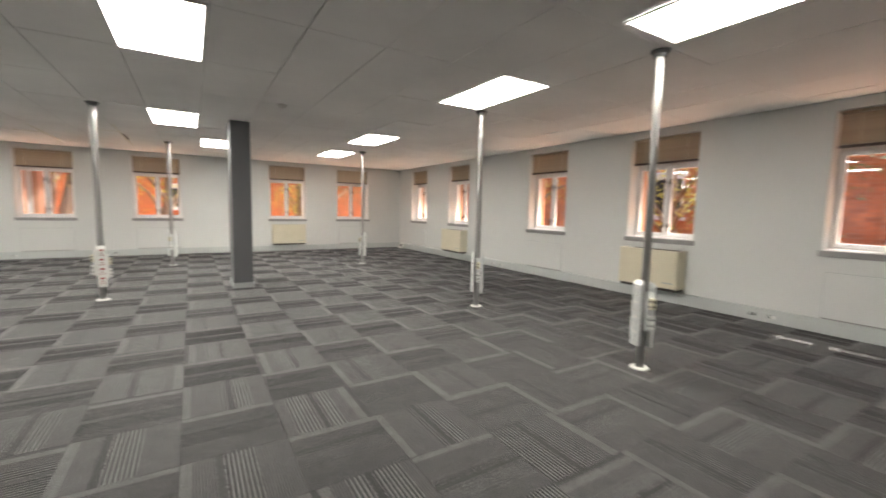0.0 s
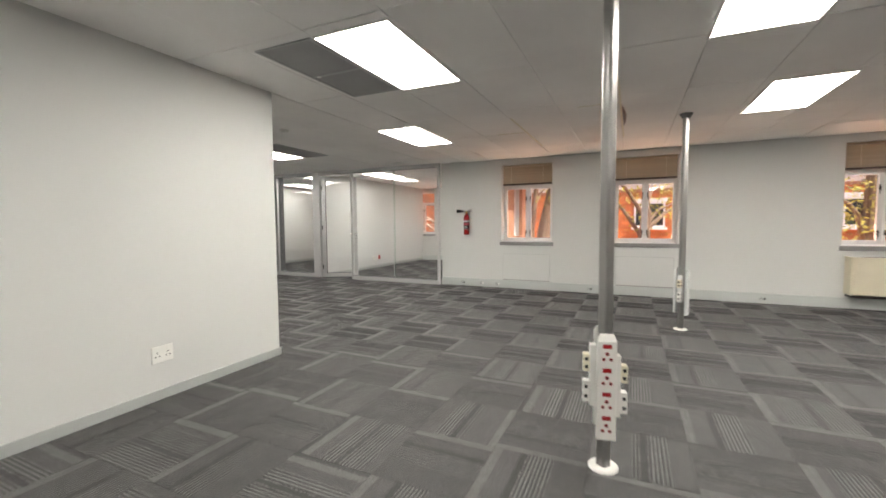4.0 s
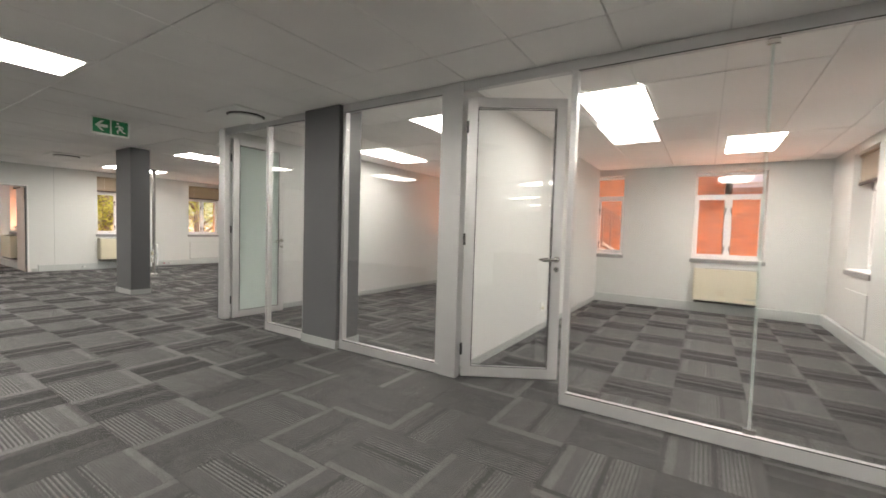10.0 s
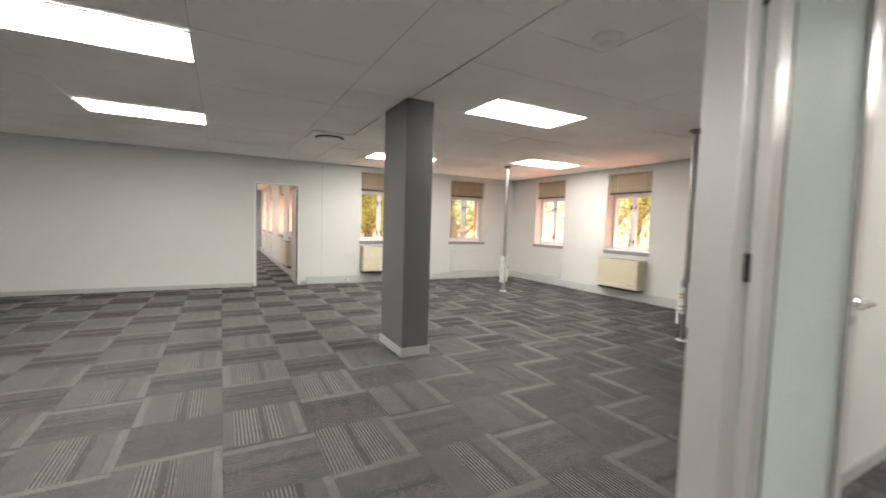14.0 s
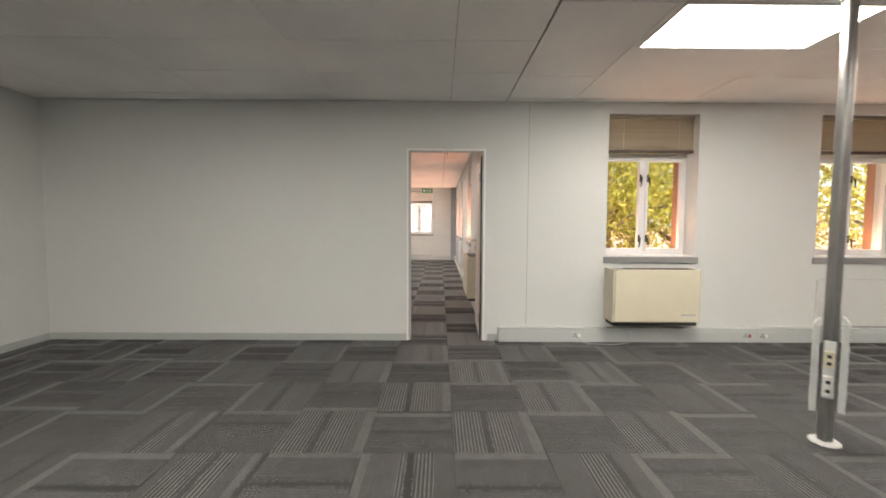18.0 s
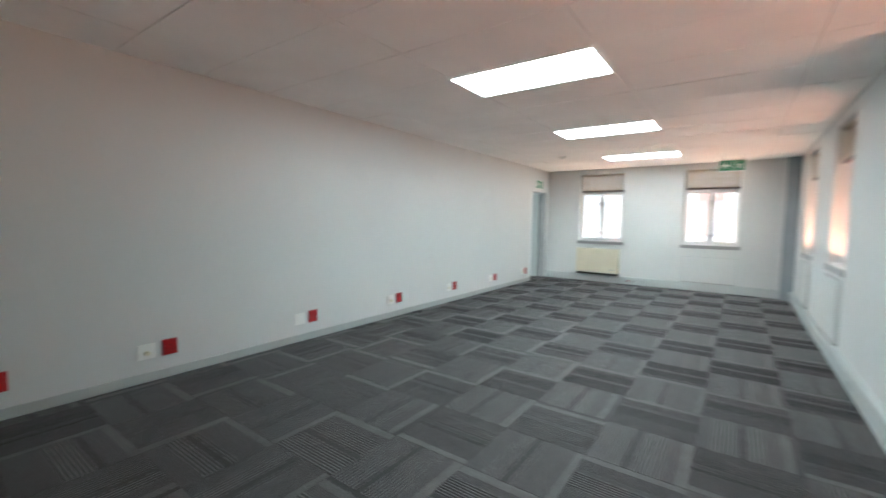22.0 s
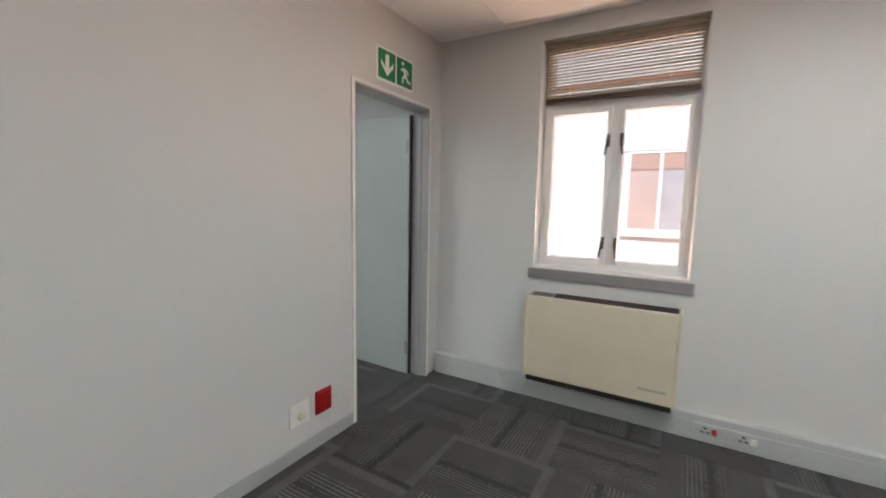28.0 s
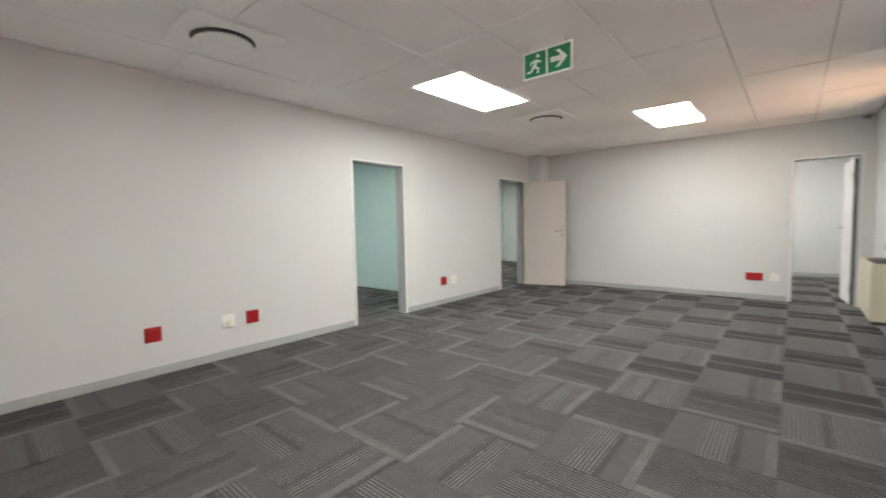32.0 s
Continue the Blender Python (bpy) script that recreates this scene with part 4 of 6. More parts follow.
def outlet_box(parent, mark, z0, z1, w, d, rz, n, shell):
    """A tall outlet housing on one side of a pole, with its rows of outlets as pieces."""
    m = pose(0, 0, 0, 0, 0, rz)
    b = box(-w / 2, -0.045 - d, z0, w / 2, -0.045, z1 - 0.03, 0.004)
    v = [(-w / 2, -0.045), (w / 2, -0.045)]
    lo = [b.verts.new(p) for p in ((-w / 2, -0.045 - d, z1 - 0.03), (w / 2, -0.045 - d, z1 - 0.03), (w / 2, -0.045, z1 - 0.03), (-w / 2, -0.045, z1 - 0.03))]
    hi = [b.verts.new(p) for p in ((-w / 2 + 0.012, -0.055, z1), (w / 2 - 0.012, -0.055, z1), (w / 2 - 0.012, -0.045, z1), (-w / 2 + 0.012, -0.045, z1))]
    b.faces.new(hi)
    for k in range(4):
        b.faces.new((lo[k], lo[(k + 1) % 4], hi[(k + 1) % 4], hi[k]))
    bmesh.ops.transform(b, matrix=m, verts=b.verts)
    hb = part("outlet_housing", b, shell, parent)
    y = -0.045 - d
    for k in range(n):
        z = z0 + 0.075 + k * (z1 - z0 - 0.17) / max(n - 1, 1)
        o = box(-0.021, y - 0.003, z + 0.028, 0.021, y, z + 0.050, 0.0015)
        bmesh.ops.transform(o, matrix=m, verts=o.verts)
        part("switch", o, mark, hb)
        h = bmesh.new()
        for hx, hz, r in ((0, 0.002, 0.0095), (-0.017, -0.026, 0.0085), (0.017, -0.026, 0.0085)):
            rod((hx, y - 0.0025, z + hz), (hx, y, z + hz), r, n=12, bm=h)
        bmesh.ops.transform(h, matrix=m, verts=h.verts)
        part("outlet_rim", h, mark, hb)
        h = bmesh.new()
        for hx, hz, r in ((0, 0.002, 0.0055), (-0.017, -0.026, 0.0045), (0.017, -0.026, 0.0045)):
            rod((hx, y - 0.0035, z + hz), (hx, y, z + hz), r, n=10, bm=h)
        bmesh.ops.transform(h, matrix=m, verts=h.verts)
        part("outlet_hole", h, BLACK, hb)


def side_box(parent, z0, z1, rz, shell):
    m = pose(0, 0, 0, 0, 0, rz)
    b = box(-0.026, -0.075, z0, 0.026, -0.042, z1, 0.004)
    bmesh.ops.transform(b, matrix=m, verts=b.verts)
    hb = part("side_housing", b, shell, parent)
    for z, h, mt in ((z0 + 0.075, 0.055, PLASTW), (z0 + 0.225, 0.045, CREAMP)):
        o = box(-0.024, -0.108, z - h, 0.024, -0.075, z + h, 0.004)
        bmesh.ops.transform(o, matrix=m, verts=o.verts)
        sk = part("data_socket", o, mt, hb)
        for dz in (-h * 0.45, h * 0.45):
            for u0, u1, y0, y1 in ((-0.010, 0.010, -0.1095, -0.108), (-0.0255, -0.024, -0.100, -0.084), (0.024, 0.0255, -0.100, -0.084)):
                o = box(u0, y0, z + dz - 0.009, u1, y1, z + dz + 0.009)
                bmesh.ops.transform(o, matrix=m, verts=o.verts)
                part("socket_hole", o, BLACK, hb)


def power_pole(x, y, turn, mark=PLASTW, label="brushed metal floor-to-ceiling power pole with white outlets", shell=POLEW):
    root = thing("power_pole", label, "power pole", "power poles")
    part("shaft", prism(quatrefoil(0.0165, 0.0185), 0.012, CEIL_Z - 0.02), STEEL, root)
    part("base_plate", lathe([(0.075, 0.0), (0.075, 0.006), (0.068, 0.012), (0.05, 0.013)], 28), PLASTW, root, "white round base plate")
    part("ceiling_collar", lathe([(0.046, CEIL_Z - 0.05), (0.050, CEIL_Z - 0.03), (0.070, CEIL_Z - 0.012), (0.070, CEIL_Z - 0.001)], 28), SLATE, root)
    outlet_box(root, mark, 0.18, 0.715, 0.092, 0.03, 0, 4, shell)
    outlet_box(root, mark, 0.20, 0.735, 0.092, 0.03, 180, 4, shell)
    side_box(root, 0.28, 0.60, 90, shell), side_box(root, 0.33, 0.65, -90, shell)
    return put(root, pose(x, y, 0, 0, 0, turn))


power_pole(-0.93, 3.35, 31)
power_pole(-0.78, 7.18, 12, REDP, "brushed metal floor-to-ceiling power pole with red outlets in a white housing", PLASTW)
for x, y, a in ((-0.12, 10.50, 70), (3.55, 9.29, 30), (3.36, 2.31, 75), (3.43, 4.70, 60), (-16.98, 16.18, 20), (-13.19, 16.05, 95), (-16.3, 8.02, 5), (-16.97, 14.27, -44)):
    power_pole(x, y, a)


# ---- wall plates ----
def plate(name, m, w, h, mat, label, kind="plain"):
    root = thing(name, label, "socket", "wall sockets")
    part("faceplate", box(-w / 2, -0.012, -h / 2, w / 2, 0.0, h / 2, 0.003), mat, root)
    if kind == "socket":
        b = bmesh.new()
        for x, z in ((0, 0.022), (-0.016, -0.008), (0.016, -0.008)):
            rod((x, -0.0128, z), (x, -0.011, z), 0.006, n=10, bm=b)
        part("outlet_hole", b, BLACK, root)
        part("switch", box(w / 2 - 0.036, -0.016, -0.012, w / 2 - 0.022, -0.012, 0.014, 0.002), PLASTW if mat is not REDP else REDP, root)
    elif kind == "double":
        b = bmesh.new()
        for ox in (-w / 4, w / 4):
            for x, z in ((0, 0.012), (-0.014, -0.014), (0.014, -0.014)):
                rod((ox + x, -0.0128, z), (ox + x, -0.011, z), 0.005, n=10, bm=b)
        part("outlet_hole", b, BLACK, root)
        for ox in (-w / 4, w / 4):
            part("switch", box(ox - 0.008, -0.016, 0.026, ox + 0.008, -0.012, 0.038, 0.002), mat, root)
    elif kind == "red":
        part("raised_panel", box(-w / 2 + 0.012, -0.017, -h / 2 + 0.012, w / 2 - 0.012, -0.012, h / 2 - 0.012, 0.003), REDP, root)
        b = bmesh.new()
        for x, z in ((0.0, 0.015), (-0.018, -0.018), (0.018, -0.018)):
            rod((x, -0.0178, z), (x, -0.016, z), 0.006, n=10, bm=b)
        part("outlet_hole", b, BLACK, root)
    elif kind == "plug":
        b = rod((0, -0.013, -0.012), (0, -0.035, -0.012), 0.020, 0.016, n=16)
        part("plug", b, CREAMP, root, "small cream plug left in the socket")
    return put(root, m)


def on_wall(axis, near, sign, u, z):
    return along(axis, near, sign, u) @ Matrix.Translation((0, 0, z))


WS, RS = "white plastic wall socket above a skirting", "red plastic dedicated-power socket above a skirting"
for x, k in ((-19.515, "plug"), (-19.645, "socket"), (-19.785, "plug")):
    plate("wall_socket", on_wall("x", BY0, -1, x, 0.255), 0.115, 0.115, PLASTW, WS, k)
plate("wall_socket", on_wall("x", BY0, -1, -19.93, 0.25), 0.12, 0.13, REDP, RS, "red")
for x, k in ((-20.92, "plug"), (-22.325, "plain"), (-23.74, "plug"), (-25.115, "plug"), (-26.50, "plug"), (-27.885, "plug")):
    plate("wall_socket", on_wall("x", BY0, -1, x, 0.25), 0.11, 0.13, REDP, RS, "red")
    plate("wall_socket", on_wall("x", BY0, -1, x + 0.165, 0.245), 0.125, 0.12, PLASTW, WS, k)
plate("wall_socket", on_wall("y", AX0, -1, 6.78, 0.335), 0.15, 0.12, PLASTW, "white double wall socket low on a wall", "double")
ad = thing("socket_adaptor", "cream plug-in adaptor on a tall white double socket", "adaptor")
part("faceplate", box(-0.06, -0.012, -0.12, 0.06, 0.0, 0.12, 0.003), PLASTW, ad)
part("red_socket", box(-0.045, -0.018, 0.012, 0.045, -0.0125, 0.105, 0.003), REDP, ad)
body = part("adaptor_body", box(-0.032, -0.062, -0.105, 0.032, -0.0125, -0.002, 0.006), CREAMP, ad)
for z in (-0.028, -0.078):
    part("hole", rod((0.0322, -0.038, z), (0.0335, -0.038, z), 0.008, n=12), BLACK, body)
put(ad, on_wall("x", 7.88, -1, -5.45, 0.34))
plate("wall_socket", on_wall("x", 7.88, -1, -8.93, 0.30), 0.12, 0.12, PLASTW, WS, "socket")
plate("wall_socket", on_wall("x", 7.88, -1, -9.20, 0.29), 0.12, 0.12, PLASTW, WS, "plug")
plate("light_switch", on_wall("x", 7.88, -1, -11.02, 1.66), 0.08, 0.12, PLASTW, "white light switch on a wall", "plain")
for y, mt, k in ((14.9, PLASTW, "plug"), (15.06, PLASTW, "socket"), (15.2, REDP, "red")):
    plate("wall_socket", on_wall("y", OP + 0.05, -1, y, 0.30), 0.11, 0.12, mt, RS if mt is REDP else WS, k)
for y, mt in ((16.2, REDP), (16.35, PLASTW)):
    plate("wall_socket", on_wall("y", OP - 0.05, 1, y, 0.30), 0.11, 0.12, mt, RS if mt is REDP else WS, "red" if mt is REDP else "plug")


def trunk_outlet(m, mat):
    root = thing("trunking_outlet", "small outlet set in the cable trunking", "socket", "trunking outlets")
    part("faceplate", box(-0.075, -0.007, -0.034, 0.075, 0, 0.034, 0.002), TRUNK, root)
    b = bmesh.new()
    for x, z in ((-0.018, 0.014), (-0.032, -0.010), (-0.004, -0.010)):
        rod((x, -0.009, z), (x, -0.006, z), 0.008, n=10, bm=b)
    part("outlet_hole", b, BLACK, root)
    b = box(0.012, -0.011, -0.018, 0.040, -0.0072, 0.018, 0.002)
    part("outlet", b, mat, root)
    return put(root, m)


for ax, near, sg, u, mt in (("x", AY1 - 0.058, 1, -3.81, BLACK), ("x", AY1 - 0.058, 1, -3.40, PLASTW), ("x", AY1 - 0.058, 1, -3.07, PLASTW), ("x", AY1 - 0.058, 1, -1.34, BLACK), ("x", AY1 - 0.058, 1, 1.2, BLACK),
                            ("y", AX1 - 0.058, 1, 2.6, BLACK), ("y", AX1 - 0.058, 1, 2.4, PLASTW), ("y", AX1 - 0.058, 1, 7.4, PLASTW), ("y", AX1 - 0.058, 1, 7.7, PLASTW),
                            ("y", WX + 0.058, -1, 13.50, PLASTW), ("y", WX + 0.058, -1, 15.32, REDP), ("y", WX + 0.058, -1, 15.5, PLASTW),
                            ("y", BX0 + 0.058, -1, 9.86, REDP), ("y", BX0 + 0.058, -1, 10.04, PLASTW), ("x", BY1 - 0.058, 1, -21.9, PLASTW), ("x", BY1 - 0.058, 1, -22.9, PLASTW), ("x", BY1 - 0.058, 1, -24.0, PLASTW),
                            ("x", OY - 0.058, 1, -9.2, REDP), ("x", OY - 0.058, 1, -9.0, PLASTW)):
    trunk_outlet(on_wall(ax, near, sg, u, 0.075), mt)


def flex(points, label):
    return tagged(mesh_object("power_cable", tube(points, 0.005, 8), SKIRT), label, "cable")


flex([(WX + 0.07, 13.50, 0.07), (WX + 0.10, 13.53, 0.02), (WX + 0.13, 13.62, 0.006), (WX + 0.16, 13.85, 0.006), (WX + 0.16, 14.0, 0.02), (WX + 0.12, 14.02, 0.10), (WX + 0.10, 13.95, 0.20), (WX + 0.11, 13.88, 0.23)], "thin pale flex looping from a trunking outlet to a heater")
flex([(BX0 + 0.07, 8.62, 0.12), (BX0 + 0.12, 8.60, 0.15), (BX0 + 0.13, 8.66, 0.06), (BX0 + 0.11, 8.76, 0.05), (BX0 + 0.11, 8.80, 0.13), (BX0 + 0.11, 8.78, 0.24)], "thin grey flex looping below a heater")


# ---- exit signs ----
def arrow(cx, cz, s, ang):
    pts = [(-0.42, 0), (-0.02, 0.40), (0.16, 0.40), (-0.10, 0.12), (0.42, 0.12), (0.42, -0.12), (-0.10, -0.12), (0.16, -0.40), (-0.02, -0.40)]
    c, d = math.cos(radians(ang)), math.sin(radians(ang))
    return [(cx + s * (x * c - y * d), cz + s * (x * d + y * c)) for x, y in pts]


def flat(outlines, y0, y1):
    bm = bmesh.new()
    for o in outlines:
        prism(o, y0, y1, bm)
    bmesh.ops.transform(bm, matrix=pose(0, 0, 0, 90, 0, 0), verts=bm.verts)
    return bm


def stroke(a, b, w):
    a, b = Vector(a), Vector(b)
    n = (b - a).orthogonal().normalized() * w / 2
    return [tuple(a + n), tuple(b + n), tuple(b - n), tuple(a - n)]


def exit_sign(m, ang, arrow_first, label, hang=0.0):
    """Two green squares on a white plate: an arrow and a plain pictogram. Local -y faces the viewer."""
    root = thing("exit_sign", label, "sign", "exit signs")
    part("plate", box(-0.19, -0.004, -0.10, 0.19, 0.004, 0.10, 0.002), SIGNW, root)
    ax, px = (-0.092, 0.092) if arrow_first else (0.092, -0.092)
    for x in (-0.092, 0.092):
        part("green_square", box(x - 0.084, -0.006, -0.085, x + 0.084, -0.004, 0.085), GREEN, root)
    part("arrow", flat([arrow(ax, 0, 0.15, ang)], 0.0062, 0.0078), SIGNW, root)
    f = -1 if arrow_first else 1
    q = lambda x, z: (px + f * x, z)
    limbs = [stroke(q(0.012, 0.03), q(-0.008, -0.018), 0.026), stroke(q(0.012, 0.028), q(0.048, 0.008), 0.013), stroke(q(0.008, 0.026), q(-0.03, 0.018), 0.012), stroke(q(-0.03, 0.018), q(-0.034, -0.004), 0.012),
             stroke(q(-0.004, -0.018), q(0.028, -0.034), 0.016), stroke(q(0.028, -0.034), q(0.020, -0.066), 0.014), stroke(q(-0.012, -0.016), q(-0.03, -0.044), 0.016), stroke(q(-0.03, -0.044), q(-0.062, -0.050), 0.014)]
    head = [(px + f * 0.022 + 0.013 * math.cos(k * math.pi / 5), 0.056 + 0.013 * math.sin(k * math.pi / 5)) for k in range(10)]
    part("pictogram", flat([o for o in limbs] + [head], 0.0062, 0.0078), SIGNW, root)
    if hang:
        for x in (-0.14, 0.14):
            part("hanger", rod((x, 0, 0.098), (x, 0, 0.10 + hang), 0.003, n=8), STEEL, root)
    return put(root, m)


exit_sign(pose(-11.87, 11.72, 2.408, 0, 0, 90), 0, True, "green and white exit sign with an arrow, hung from the ceiling", 0.01)
exit_sign(on_wall("x", BY0 + 0.001, -1, -28.53, 2.175), 90, True, "green and white exit sign with a down arrow above a doorway")
exit_sign(pose(-28.25, 11.62, 2.345, 0, 0, 90), 0, True, "green and white exit sign with an arrow, hung from the ceiling", 0.072)
exit_sign(pose(-27.01, 4.74, 2.37, 0, 0, 180), 180, False, "green and white arrow exit sign hung from the ceiling", 0.038)


# ---- ceiling fittings ----
def round_diffuser(x, y, square=True):
    root = thing("ceiling_diffuser", "round white ceiling air diffuser with a dark gap", "vent", "air diffusers")
    if square:
        part("plate", box(-0.29, -0.29, -0.020, 0.29, 0.29, 0.0, 0.006), PLATEW, root)
    part("shadow_ring", lathe([(0.200, -0.0205), (0.192, -0.032), (0.15, -0.034), (0.15, -0.0205)], 36), BLACK, root)
    part("disc", lathe([(0.005, -0.058), (0.16, -0.056), (0.188, -0.048), (0.178, -0.035), (0.005, -0.035)], 36), PLATEW, root)
    return put(root, pose(x, y, CEIL_Z - 0.002))


for x, y in ((-10.14, 12.40), (-16.25, 12.48), (-16.0, 8.95), (-25.40, 6.30), (-26.0, 2.72)):
    round_diffuser(x, y)


def return_grille(x0, y0, x1, y1):
    root = thing("ceiling_grille", "dark grey return-air grille panel beside a ceiling light", "vent", "return grilles")
    ym = (y0 + y1) / 2
    for a, b in ((y0, ym), (ym, y1)):
        part("mesh_panel", box(x0 + 0.02, a + 0.015, -0.006, x1 - 0.02, b - 0.015, -0.001), VENTD, root)
    fr = bmesh.new()
    for a in ((x0, y0, x0 + 0.02, y1), (x1 - 0.02, y0, x1, y1), (x0 + 0.02, y0, x1 - 0.02, y0 + 0.015), (x0 + 0.02, y1 - 0.015, x1 - 0.02, y1), (x0 + 0.02, ym - 0.015, x1 - 0.02, ym + 0.015)):
        box(a[0], a[1], -0.010, a[2], a[3], 0.0, 0.001, fr)
    part("frame", fr, FRAMEP, root)
    part("latch", box(x0 + 0.06, ym - 0.012, -0.016, x0 + 0.10, ym + 0.012, -0.010, 0.002), PLASTW, root)
    return put(root, pose(0, 0, CEIL_Z - 0.002))


return_grille(-3.15, 7.14, -2.64, 8.30)
return_grille(-6.20, 9.70, -5.66, 10.88)


def smoke_detector(x, y, r=1.0):
    root = thing("smoke_detector", "small white round smoke detector on the ceiling", "detector", "smoke detectors")
    part("base", lathe([(0.062 * r, 0.0), (0.062 * r, -0.012 * r), (0.055 * r, -0.016 * r)], 28), PLASTW, root)
    part("head", lathe([(0.055 * r, -0.016 * r), (0.048 * r, -0.030 * r), (0.030 * r, -0.042 * r), (0.008 * r, -0.044 * r)], 28), PLASTW, root)
    return put(root, pose(x, y, CEIL_Z - 0.002))


for x, y in ((-12.12, 13.25), (1.24, 5.88), (-4.84, 9.06), (-26.98, 9.07)):
    smoke_detector(x, y, 1.5 if x == -12.12 else 1.0)
for x, y, a in ((AX1 - 0.10, AY1 - 0.10, 45), (CXW + 0.10, CY0 + 0.10, 225), (WX + 0.10, WY - 0.10, 135)):
    q = thing("corner_sensor", "small dark grey security sensor in a ceiling corner", "sensor", "corner sensors")
    part("bracket", box(-0.02, -0.02, -0.03, 0.02, 0.02, 0.0, 0.003), PLASTW, q)
    part("body", lathe([(0.012, -0.075), (0.032, -0.066), (0.042, -0.045), (0.040, -0.028), (0.012, -0.026)], 20), VENTD, q)
    put(q, pose(x, y, CEIL_Z - 0.002, 0, 0, a))
p = thing("ceiling_sensor", "thin white sensor rod hanging from the ceiling", "sensor")
part("rose", lathe([(0.03, 0.0), (0.03, -0.012), (0.012, -0.02)], 20), PLASTW, p)
part("rod", rod((0, 0, -0.015), (0, 0, -0.26), 0.006, n=10), BRASS, p)
part("tip", rod((0, 0, -0.26), (0, 0, -0.31), 0.012, 0.008, n=12), PLASTW, p)
put(p, pose(-20.8, 12.15, CEIL_Z - 0.002))
for x, y0, y1, cross, gap in ((-0.80, 8.85, 11.55, 9.66, True), (-2.0, 9.8, 11.7, 10.62, False)):
    tr = thing("ceiling_strip", "thin pale joint strip along a sagging ceiling board", "ceiling strip", "ceiling strips")
    part("strip", box(x - 0.009, y0, -0.005, x + 0.009, y1, 0.0, 0.001), CREAMP, tr)
    part("cross_strip", box(x - 0.42, cross - 0.006, -0.004, x - 0.010, cross + 0.006, 0.0, 0.001), CREAMP, tr)
    if gap:
        lens = [(x + 0.012, 9.75), (x + 0.040, 10.0), (x + 0.052, 10.25), (x + 0.042, 10.55), (x + 0.016, 10.82), (x + 0.012, 10.3)]
        part("gap", prism(lens, -0.005, -0.001), GRILL, tr, "dark open gap beside the strip")
    put(tr, pose(0, 0, CEIL_Z - 0.002))


# ---- fire extinguishers ----
def gas_extinguisher(m):
    root = thing("fire_extinguisher", "slim red gas fire extinguisher with a black horn", "extinguisher")
    r = 0.058
    part("cylinder", lathe([(0.02, -0.235), (0.045, -0.232), (r, -0.215), (r, 0.10), (0.05, 0.145), (0.03, 0.175), (0.02, 0.185), (0.02, 0.20)], 28), REDX, root)
    part("label_band", lathe([(r + 0.0006, 0.025), (r + 0.0006, 0.055)], 28), PAPER, root, "white paper band")
    def wrap(name, z0, z1, mat, a0=200, a1=340, label=""):
        o = [((r + 0.0014) * math.cos(radians(a0 + (a1 - a0) * k / 14)), (r + 0.0014) * math.sin(radians(a0 + (a1 - a0) * k / 14))) for k in range(15)]
        part(name, prism(o + [(x * 0.97, y * 0.97) for x, y in reversed(o)], z0, z1), mat, root, label)
    wrap("label_strip", 0.006, 0.022, INKD)
    wrap("label_panel", -0.040, 0.004, PINKL, label="faded red printed label")
    wrap("label_strip", -0.112, -0.042, INKD, label="black printed label")
    wrap("label_line", -0.118, -0.113, PAPER)
    for k, a in enumerate((222, 252, 274)):
        wrap("label_block", -0.092, -0.062, PAPER if k == 2 else SKIRT, a, a + 16)
    part("valve", lathe([(0.022, 0.20), (0.022, 0.225), (0.014, 0.24)], 16), BRASS, root)
    b = tube([(0, 0, 0.23), (0.04, -0.01, 0.25), (0.12, -0.02, 0.285)], [0.01, 0.009, 0.007], 8)
    tube([(0, 0, 0.225), (0.05, -0.01, 0.235), (0.13, -0.02, 0.232)], [0.01, 0.009, 0.007], 8, b)
    part("lever", b, STEEL, root)
    part("hose_joint", tube([(0, 0, 0.225), (-0.05, -0.01, 0.24), (-0.07, -0.01, 0.24)], 0.010, 8), STEEL, root)
    part("horn", rod((-0.06, -0.01, 0.24), (-0.20, -0.01, 0.245), 0.016, 0.034, n=18), BLACK, root, "black discharge horn")
    part("wall_hook", box(-0.02, 0.05, 0.10, 0.02, 0.075, 0.22, 0.003), STEEL, root)
    return put(root, m)


gas_extinguisher(pose(-3.72, AY1 - 0.077, 1.28))


